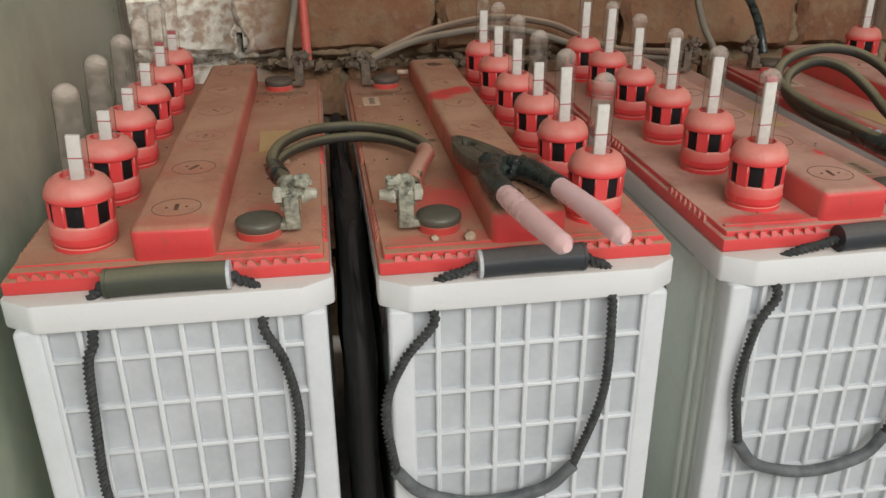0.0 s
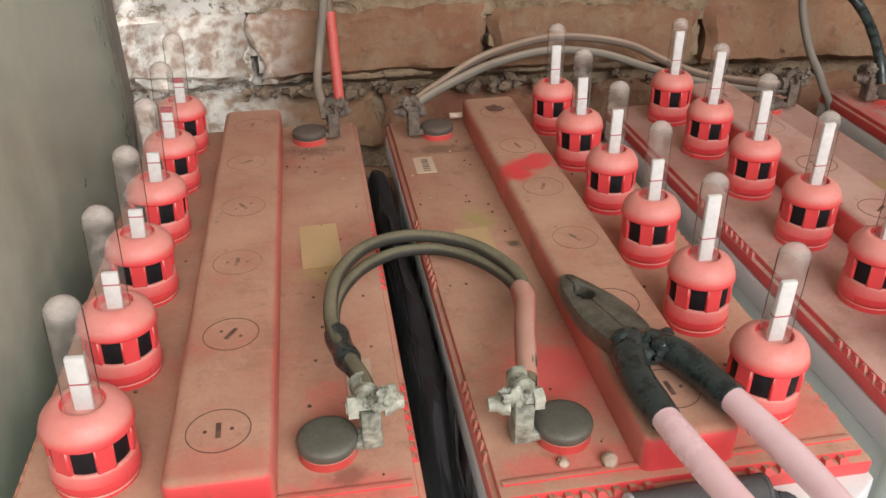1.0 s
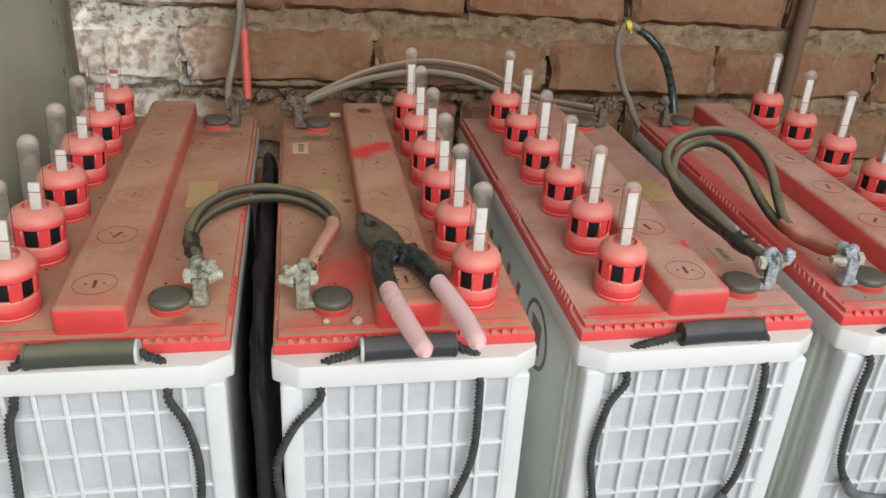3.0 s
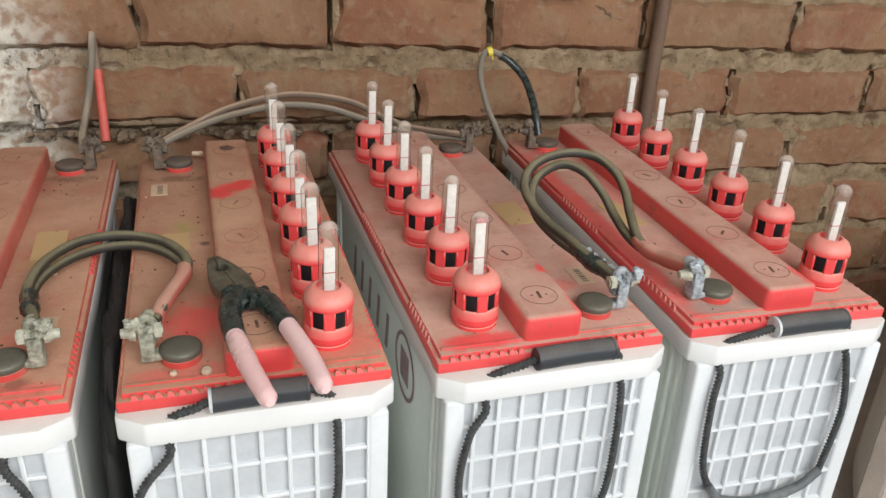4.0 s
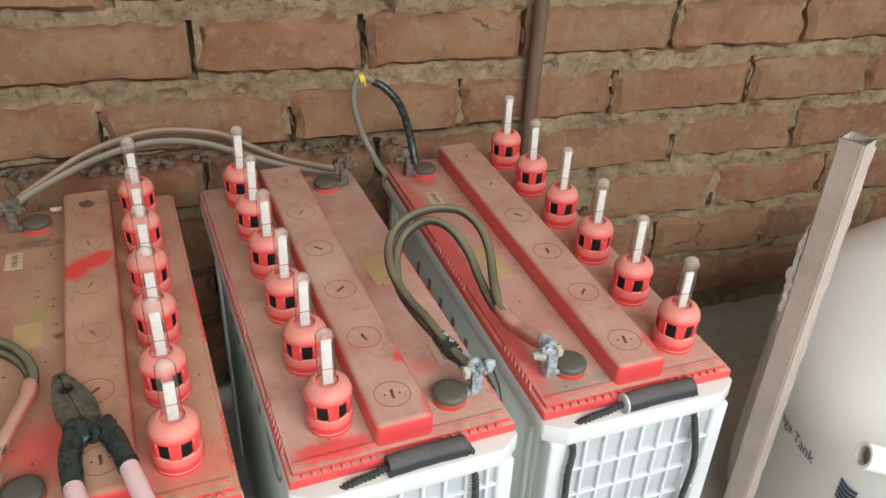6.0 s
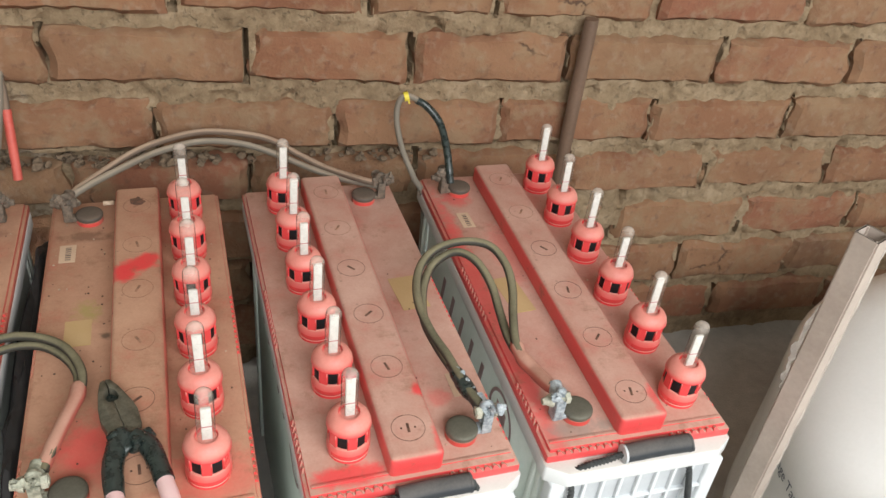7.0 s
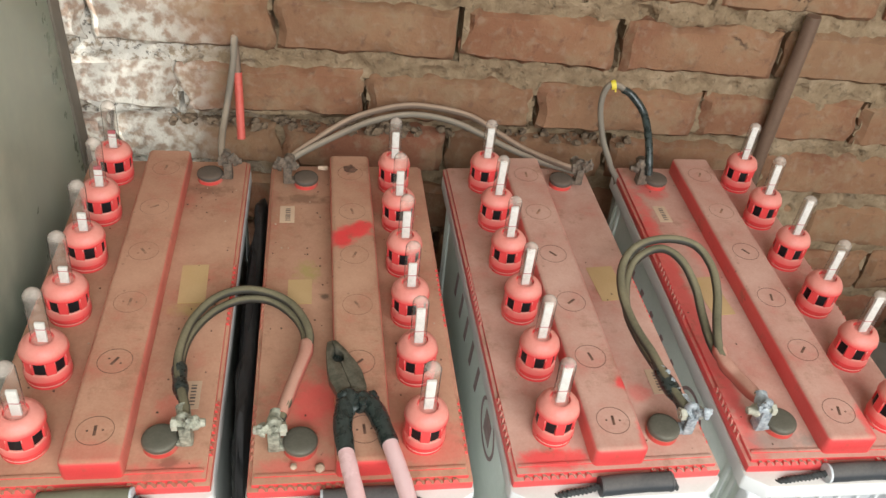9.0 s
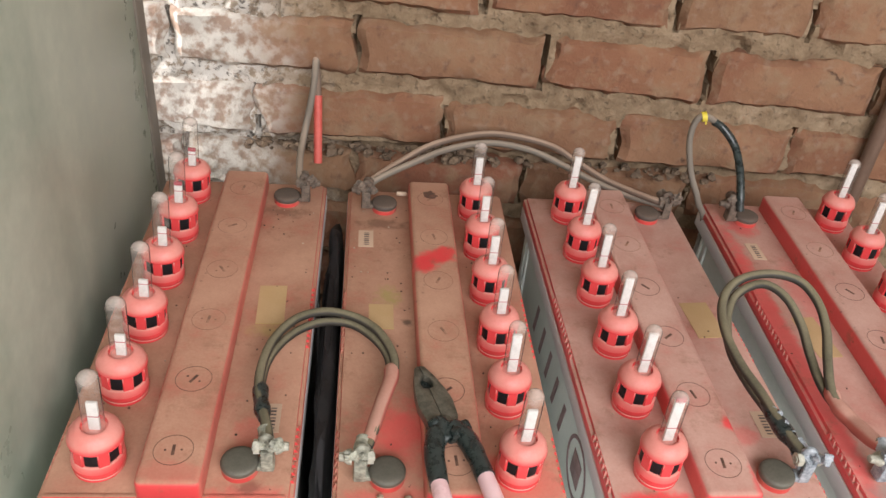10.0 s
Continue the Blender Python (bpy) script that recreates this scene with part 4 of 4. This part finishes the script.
# ---- pliers lying on the second battery ----
def pliers():
    o = Vector((0.016, 0.525, 0.440))
    p = thing("pliers", "combination pliers with pink grips and black tape, lying on the bar", "pliers", pose(*o, 0, 0, 21))
    # own frame: y to the jaw tip, x across
    for s, nm in ((-1, "jaw"), (1, "jaw")):
        pts = [(0.0001 * s, 0.067), (0.0045 * s, 0.0655), (0.0090 * s, 0.055), (0.0138 * s, 0.038), (0.0156 * s, 0.026), (0.0138 * s, 0.010), (0.0085 * s, -0.004), (0.0001 * s, -0.004), (0.0001 * s, 0.041), (0.0040 * s, 0.0422), (0.0056 * s, 0.0470), (0.0044 * s, 0.0520), (0.0022 * s, 0.0548), (0.0003 * s, 0.0562)]
        pts = [(px, py * 1.11) for px, py in pts]
        bm = outline(pts if s > 0 else pts[::-1], 0.0015, 0.0115, 0.0009)
        part(nm, bm, M_steel_jaw, p, "worn dark steel jaw")
    # black plate added in the jaw opening in place of its shade
    part("jaw_gap_shade", outline([(-0.006, 0.040), (0.006, 0.040), (0.005, 0.066), (-0.005, 0.066)], 0.0012, 0.0040), M_tape, p, "dark plate for the shade in the gap between the jaws")
    part("pivot", lathe([(0, 0.0136), (0.0052, 0.0136), (0.0066, 0.0124), (0.0068, 0.001), (0, 0.001)], 20), M_steel_jaw, p, at=pose(0, 0.006, 0))
    inv = pose(*o, 0, 0, 21).inverted()
    arms = {
        "left": [(0.012, 0.530, 0.449), (0.0075, 0.515, 0.4495), (0.0065, 0.495, 0.4500), (0.0110, 0.467, 0.4505), (0.0215, 0.427, 0.4500), (0.034, 0.389, 0.4490)],
        "right": [(0.018, 0.528, 0.449), (0.031, 0.517, 0.4495), (0.039, 0.500, 0.4500), (0.047, 0.477, 0.4505), (0.060, 0.435, 0.4500), (0.0685, 0.398, 0.4490)]}
    for k in arms:
        pts = [inv @ Vector(q) for q in arms[k]]
        grip = part("grip", sweep([pts[2].lerp(pts[3], 0.7), *pts[3:]], lambda u: 0.0059 + 0.0012 * math.sin(math.pi * u) - (0.0030 if u > 0.985 else 0), 14, 9, wobble=0.04), M_pink, p, "pink plastic grip")
        part("tape", sweep(pts[:4], lambda u: 0.0090 - 0.0012 * u - (0.003 if u < 0.04 else 0), 16, 12, wobble=0.10), M_tape, grip, "black insulating tape")
        part("tape_wrap", lump(0.0108, 4.4 if k == "left" else 9.1, 0.85, 4, 0.55), M_tape, grip, "bunched ragged black tape", at=Matrix.Translation(pts[1].lerp(pts[0], 0.35)))


pliers()

# ---- crumbs and pebbles on the lids ----
for i, (x, y, r) in enumerate([(-0.0335, 0.4745, 0.0030), (-0.0110, 0.4735, 0.0046), (0.066, 0.742, 0.0035), (0.0635, 0.665, 0.0045), (0.058, 0.80, 0.004), (-0.146, 0.64, 0.003)]):
    tagged(part("pebble", lump(r, i * 3.1, 0.75), M_stone, None, at=pose(x, y, LID + r * 0.45)), "small pale crumb of stone on a dusty lid", "pebble", "crumbs on the lids")


def crumbs(seed, count, lo, hi):
    """Grit lying on the lids, each grain a small lump."""
    rc = random.Random(seed)
    bits = bmesh.new()
    stands = list(STAND.values())
    for k in range(count):
        m = stands[rc.choice((0, 0, 0, 1, 1, 1, 2, 3))]
        x = rc.choice((-1, 1)) * rc.uniform(0.030, 0.088)
        rr = rc.uniform(lo, hi)
        made = bmesh.ops.create_icosphere(bits, subdivisions=1, radius=rr)
        at = m @ Vector((x, rc.uniform(0.02, 0.475), LID + rr * 0.3))
        for v in made["verts"]:
            v.co = Vector((v.co.x * rc.uniform(0.7, 1.3), v.co.y * rc.uniform(0.7, 1.3), v.co.z * 0.6)) + at
    return bits


tagged(part("dark_grit", crumbs(3, 150, 0.0004, 0.0013), M_grit, None), "scattered dark grit on the dusty lids", "grit", kind="stuff")
tagged(part("pale_grit", crumbs(8, 45, 0.0006, 0.0014), M_stone, None), "scattered pale grit on the dusty lids", "grit", kind="stuff")

def rubble():
    """Crumbs of fallen mortar lying on the brick ledge behind the lids."""
    rc = random.Random(21)
    bits = []
    for k in range(110):
        x = rc.uniform(-0.26, 0.10) if k < 80 else rc.uniform(0.10, 0.40)
        r = rc.uniform(0.0020, 0.0075)
        b = lump(r, 1.7 * k, 0.75, 2, 0.8)
        bmesh.ops.translate(b, verts=b.verts, vec=(x, 1.058 + 0.033 * x + rc.uniform(-0.020, 0.004), 0.405 - 0.012 * x + r * 0.5 + rc.uniform(0, 0.008)))
        bits.append(b)
    return join(*bits)


tagged(part("mortar_rubble", rubble(), surf("rubble_brown", (0.085, 0.058, 0.038), (0.22, 0.155, 0.100), 90, (0.85, 0.95), relief=0.6), None), "crumbled brown mortar rubble on the wall ledge", "rubble", kind="stuff")

# ---- black polythene stuffed between the first two batteries ----
def polythene():
    bm = bmesh.new()
    bmesh.ops.create_icosphere(bm, subdivisions=5, radius=1)
    for v in bm.verts:
        c = Vector([math.copysign(abs(k) ** 0.45, k) for k in v.co])
        q = Vector((c.x * 0.5, c.y * 4.0, c.z * 2.6))
        # stretched along the whole gap, so it also stands in for the gap's shade
        x, y, z = 0.0130 * c.x, 0.245 * c.y, 0.195 * c.z
        k = 0.8 + 0.45 * noise.noise(q) + 0.2 * noise.noise(q * 3)
        v.co = Vector((-0.1050 + x * k - 0.086 * y, 0.712 + y, 0.203 + z + 0.014 * noise.noise(q * 1.7 + Vector((5, 0, 0)))))
        v.co.z = max(v.co.z, 0.001)
    return bm


tagged(part("polythene_bag", polythene(), surf("polythene_black", (0.008, 0.008, 0.009), (0.022, 0.02, 0.019), 30, (0.55, 0.8), relief=0.4, fine=90), None), "crumpled black polythene bag, enlarged to darken the gap between two batteries", "plastic bag")


# ---- steel sheet by the first battery ----
def steel_sheet():
    t = thing("door_leaf", "grey-green painted steel door leaf standing open", "door", pose(-0.369, 1.009, 0, 0, 0, 4.9))
    leaf = box(-0.030, 0.0, -0.64, 0.0, 0.012, 2.05, 0.003)
    part("leaf", leaf, M_sheet, t, "smooth grey-green paint with dull reflections streaked into its colour")
    part("edge_strip", box(-0.033, 0.0035, -0.030, 0.003, 0.010, 2.06, 0.0025), M_sheet_edge, t, "dark brown edge strip")


steel_sheet()

# ---- rod against the wall ----
rod = thing("rod", "brown wooden rod standing upright against bricks", "rod", pose(0.579, 1.0500, 0))
part("shaft", sweep([(0, 0, 0.0), (0.001, 0, 0.2), (-0.001, 0, 0.42), (0, 0, 0.617)], 0.0098, 14, 8, wobble=0.08), M_rod, rod)

# ---- square tube standing by the last battery ----
post = thing("square_tube", "dusty cream square hollow tube standing upright", "tube", pose(0.623, 0.506, 0, 0, 0, 26))


def hollow(w, t, z0, z1):
    bm = bmesh.new()
    rings = []
    for h, z in ((w, z0), (w, z1), (w - t, z1), (w - t, z0)):
        rings.append([bm.verts.new((sx * h, sy * h, z)) for sx, sy in ((-1, -1), (1, -1), (1, 1), (-1, 1))])
    for a, b in zip(rings, rings[1:] + rings[:1]):
        for k in range(4):
            bm.faces.new((a[k], a[(k + 1) % 4], b[(k + 1) % 4], b[k]))
    bmesh.ops.bevel(bm, geom=[e for e in bm.edges if abs(e.verts[0].co.z - e.verts[1].co.z) > 0.1], offset=0.0016, segments=2, affect="EDGES")
    return bm


part("tube_wall", hollow(0.0110, 0.0020, 0.0, 0.640), M_post, post)
part("torn_film", sweep([(0.0108, -0.0108, 0.10), (0.0108, -0.0108, 0.30), (0.0108, -0.0108, 0.46), (0.0108, -0.0108, 0.633)], lambda u: 0.0007 + 0.0007 * abs(math.sin(23 * u)), 8, 20, wobble=0.8), M_film, post, "strip of torn pale film along the edge")


def film_flap():
    """A ragged flap of packing film that hangs off one corner of the tube."""
    bm = bmesh.new()
    rows = []
    for k in range(29):
        z = 0.455 + 0.105 * k / 28
        wide = 0.009 * math.sin(math.pi * k / 28) ** 0.6 * (0.65 + 0.7 * abs(noise.noise(Vector((k * 0.9, 2.0, 0)))))
        row = []
        for n in range(5):
            u = n / 4
            row.append(bm.verts.new((-0.0108 - wide * u * 0.8, 0.0108 + wide * u * 0.5 + 0.003 * noise.noise(Vector((k * 0.5, u * 3, 5))), z + 0.004 * u * noise.noise(Vector((k * 1.1, u, 9))))))
        rows.append(row)
    for a, b in zip(rows, rows[1:]):
        for n in range(4):
            bm.faces.new((a[n], a[n + 1], b[n + 1], b[n]))
    bmesh.ops.solidify(bm, geom=bm.faces[:], thickness=0.0004)
    return bm


part("film_flap", film_flap(), M_film, post, "ragged flap of pale packing film")
part("end_cap", join(box(-0.0088, 0.0088, -0.0088, 0.0088, 0.618, 0.6205), box(-0.003, 0.003, -0.003, 0.003, 0.618, 0.622, 0.001)), M_rod, post, "dark plug inside the open end")


# ---- white water tank ----
def tank():
    cx, cy, R = 1.105, 0.460, 0.40
    t = thing("water_tank", "white plastic water storage tank with navy print", "water tank", pose(cx, cy, 0))
    prof = [(0, 0.0), (R * 0.95, 0.0), (R, 0.03)]
    prof += [(R, 0.03 + 0.25 * k / 8) for k in range(1, 9)]
    prof += [(R - 0.24 + 0.24 * math.cos(radians(a)), 0.28 + 0.112 * math.sin(radians(a))) for a in range(6, 91, 7)]
    prof += [(R * 0.3, 0.394), (0, 0.395)]
    body = lathe(prof, 96)
    for v in body.verts:
        r = math.hypot(v.co.x, v.co.y)
        if r > 0.01:
            k = 1 + 0.018 * noise.noise(Vector((v.co.x * 7, v.co.y * 7, v.co.z * 2.2)))
            v.co.x *= k
            v.co.y *= k
    part("shell", body, M_tank, t)

    def wrap(text, size, phi, z, name):
        cu = bpy.data.curves.new(name, "FONT")
        cu.body, cu.size, cu.align_x = text, size, "RIGHT"
        ob = bpy.data.objects.new(name, cu)
        scene.collection.objects.link(ob)
        me = bpy.data.meshes.new_from_object(ob.evaluated_get(bpy.context.evaluated_depsgraph_get()))
        bpy.data.objects.remove(ob)
        bm = bmesh.new()
        bm.from_mesh(me)
        bpy.data.meshes.remove(me)
        return bend(bm, phi, z)

    def bend(bm, phi, z):
        for v in bm.verts:
            a = phi + v.co.x / R
            r = R * (1 + 0.018 * noise.noise(Vector((R * math.cos(a) * 7, R * math.sin(a) * 7, (z + v.co.y) * 2.2)))) + 0.0012
            v.co = Vector((r * math.cos(a), r * math.sin(a), z + v.co.y))
        return bm

    part("lettering", wrap("er Storage Tank", 0.0190, radians(174.0), 0.256, "lettering"), M_tankprint, t, "navy printed words")
    part("lettering", wrap("Pr", 0.028, radians(187.5), 0.246, "lettering"), M_tankprint, t, "navy printed letters")
    drum = part("printed_mark", bend(bars(), radians(181.0), 0.252), M_tankprint, t, "small navy printed drum shape")
    # outlet pipe that sticks out of the shoulder, open end towards the batteries
    end, root = Vector((0.612 - cx, 0.385 - cy, 0.412)), Vector((0.800 - cx, 0.335 - cy, 0.352))
    out = Matrix.Translation(end) @ (end - root).to_track_quat("Z", "Y").to_matrix().to_4x4()
    long = (end - root).length
    spout = part("spout", lathe([(0.0085, 0.0), (0.0112, 0.0), (0.0118, -0.0015), (0.0118, -long), (0.0085, -long), (0.0085, 0.0)], 28), M_tank, t, "short open pipe spout", at=out)
    part("bore", lathe([(0, -0.008), (0.0086, -0.008), (0.0086, -0.009), (0, -0.009)], 20), M_pipe_in, spout)


def bars():
    bits = []
    for i in range(5):
        b = bmesh.new()
        n = 8
        top = [b.verts.new((-0.011 + 0.022 * k / n, 0.0055 * i + 0.0040 - 0.003 * math.sin(math.pi * k / n), 0)) for k in range(n + 1)]
        low = [b.verts.new((-0.011 + 0.022 * k / n, 0.0055 * i - 0.003 * math.sin(math.pi * k / n), 0)) for k in range(n + 1)]
        for k in range(n):
            b.faces.new((low[k], low[k + 1], top[k + 1], top[k]))
        bits.append(b)
    return join(*bits)


tank()

tagged(part("white_board", box(-0.35, 0.35, -0.012, 0.012, 0.0, 0.62, 0.003), M_board, None, at=pose(1.78, 0.985, 0.0, -5, 0, 0)), "white board leaning against the brick wall", "board")
tagged(part("foil_scrap", lump(0.028, 7.7, 0.6, 3), M_foil, None, at=pose(0.684, 0.632, 0.014)), "crumpled silvery wrapper scrap on the floor", "scrap")


# ---- brick wall, last ----
def brick_mesh(seed, w, h):
    """One worn brick: rounded arrises, hollows and chips on its face, which looks to -y."""
    nx, nz = 22, 10
    bm = bmesh.new()
    rows = []
    for j in range(nz + 1):
        row = []
        for i in range(nx + 1):
            u, v = i / nx, j / nz
            x, z = (u - 0.5) * w, (v - 0.5) * h
            e = min(u, 1 - u) * w, min(v, 1 - v) * h
            d = min(e)
            y = 0.009 * max(0.0, 1 - d / 0.006) ** 2
            q = Vector((x * 14 + seed * 7.3, seed * 3.1, z * 14))
            y += 0.0055 * noise.noise(q) + 0.0020 * noise.noise(q * 4)
            edge = max(0.0, 1 - d / 0.018)
            y += 0.011 * edge * max(0.0, noise.noise(q * 1.6 + Vector((9, 0, 0))) - 0.05)
            x += 0.013 * noise.noise(Vector((seed * 5.0 + 3 * round(u), z * 26, 1))) * abs(2 * u - 1) ** 4
            ragged = 0.0050 * noise.noise(Vector((x * 17, seed * 4.0, 2 + 3 * round(v)))) + 0.0046 * noise.noise(Vector((x * 48, seed * 2.3, 6 + 3 * round(v)))) + 0.0026 * noise.noise(Vector((x * 120, seed, 4 + 3 * round(v))))
            z += ragged * abs(2 * v - 1) ** 3
            row.append(bm.verts.new((x, y, z)))
        rows.append(row)
    for a, b in zip(rows, rows[1:]):
        for i in range(nx):
            bm.faces.new((a[i], a[i + 1], b[i + 1], b[i]))
    ring = [*rows[0], *[r[-1] for r in rows[1:]], *rows[-1][-2::-1], *[r[0] for r in rows[-2:0:-1]]]
    back = [bm.verts.new((v.co.x, 0.062, v.co.z)) for v in ring]
    n = len(ring)
    for i in range(n):
        bm.faces.new((ring[i], back[i], back[(i + 1) % n], ring[(i + 1) % n]))
    return bm


# joints between the bricks of the courses in view; the rest run on in the same bond
JOINTS = {
    0.650: [-0.200, 0.036, 0.276, 0.449, 0.684, 0.926, 1.160],
    0.557: [-0.345, -0.116, 0.122, 0.337, 0.564, 0.807, 1.041],
    0.4595: [-0.245, 0.001, 0.240, 0.475, 0.718, 0.960],
    0.3690: [-0.345, -0.115, 0.120, 0.360, 0.600, 0.841, 1.079],
    0.2710: [-0.24, 0.0, 0.235, 0.470, 0.703, 0.941, 1.174],
    0.1820: [-0.12, 0.12, 0.365, 0.605, 0.844, 1.068],
    0.0880: [-0.24, 0.0, 0.235, 0.470, 0.710, 0.944, 1.180],
}


def mortar_sheet():
    bm = bmesh.new()
    nx, nz = 940, 270
    x0, x1, z0, z1 = -1.5, 2.2, 0.0, 1.02
    grid = []
    for j in range(nz + 1):
        row = []
        for i in range(nx + 1):
            x, z = x0 + (x1 - x0) * i / nx, z0 + (z1 - z0) * j / nz
            q = Vector((x * 26, 3.3, z * 26))
            y = WALL_Y + 0.0042 + 0.0070 * noise.noise(q * 0.6) + 0.0048 * noise.noise(q * 1.8) + 0.0020 * noise.noise(q * 5.5)
            y += 0.030 * max(0.0, noise.noise(q * 1.5 + Vector((31, 7, 2))) - 0.22)
            # open cracks in the upright joints
            for zc, js in JOINTS.items():
                if abs(z + 0.012 * x - zc) < 0.036:
                    for jx in js:
                        crack = 0.0030 - abs(x - jx - 0.006 * noise.noise(Vector((jx * 9, 1.0, z * 30))))
                        if crack > 0 and noise.noise(Vector((jx * 31, zc * 17, z * 14))) > -0.15:
                            y += 0.026
            # the bed below the course behind the lids has washed out
            y += 0.022 * max(0.0, min(1.0, (0.424 - z) / 0.012)) * max(0.0, min(1.0, (0.62 - x) / 0.1))
            row.append(bm.verts.new((x, y, z)))
        grid.append(row)
    for a, b in zip(grid, grid[1:]):
        for i in range(nx):
            bm.faces.new((a[i], a[i + 1], b[i + 1], b[i]))
    return bm


wall = part("wall_north", join(box(-1.5, 2.2, 1.115, 1.20, 0.0, 1.02), box(-1.5, 2.2, 1.05, 1.20, 1.02, 2.8)), M_plain, None)
tagged(wall, "rough brick wall of worn red bricks in thick sandy mortar", "wall", kind="structure")
wall.matrix_basis = Matrix.Translation((0, WALL_Y, 0)) @ pose(0, 0, 0, 0, 0, 1.9) @ Matrix.Translation((0, -WALL_Y, 0))
part("mortar", mortar_sheet(), M_mortar, wall, "thick uneven sandy mortar")

rb = random.Random(5)
kinds = {}
for z, h in ((0.0880, 0.074), (0.1820, 0.076), (0.2710, 0.076), (0.3690, 0.068), (0.4595, 0.069), (0.557, 0.069), (0.650, 0.070), (0.743, 0.070), (0.836, 0.070), (0.929, 0.070)):
    js = list(JOINTS.get(z, [0.0 + (0.118 if round(z * 1000) % 2 else 0.0) + 0.235 * k for k in range(-1, 4)]))
    while js[0] > -1.25:
        js.insert(0, js[0] - 0.236)
    while js[-1] < 2.0:
        js.append(js[-1] + 0.236)
    for a, b in zip(js, js[1:]):
        w = round((b - a - 0.009) / 0.006) * 0.006
        key = (rb.randrange(4), w, h)
        if key not in kinds:
            kinds[key] = mesh_of("brick", brick_mesh(len(kinds) + 1, w, h))
        part("brick", kinds[key], M_brick, wall, at=pose((a + b) / 2, WALL_Y - 0.004 + rb.uniform(-0.006, 0.003) + (0.016 if z < 0.4 and a < 0.5 else 0.0), z - 0.012 * (a + b) / 2 + rb.uniform(-0.002, 0.002), rb.uniform(-1, 1), 0.7 + rb.uniform(-0.9, 0.9), rb.uniform(-1.2, 1.2)))
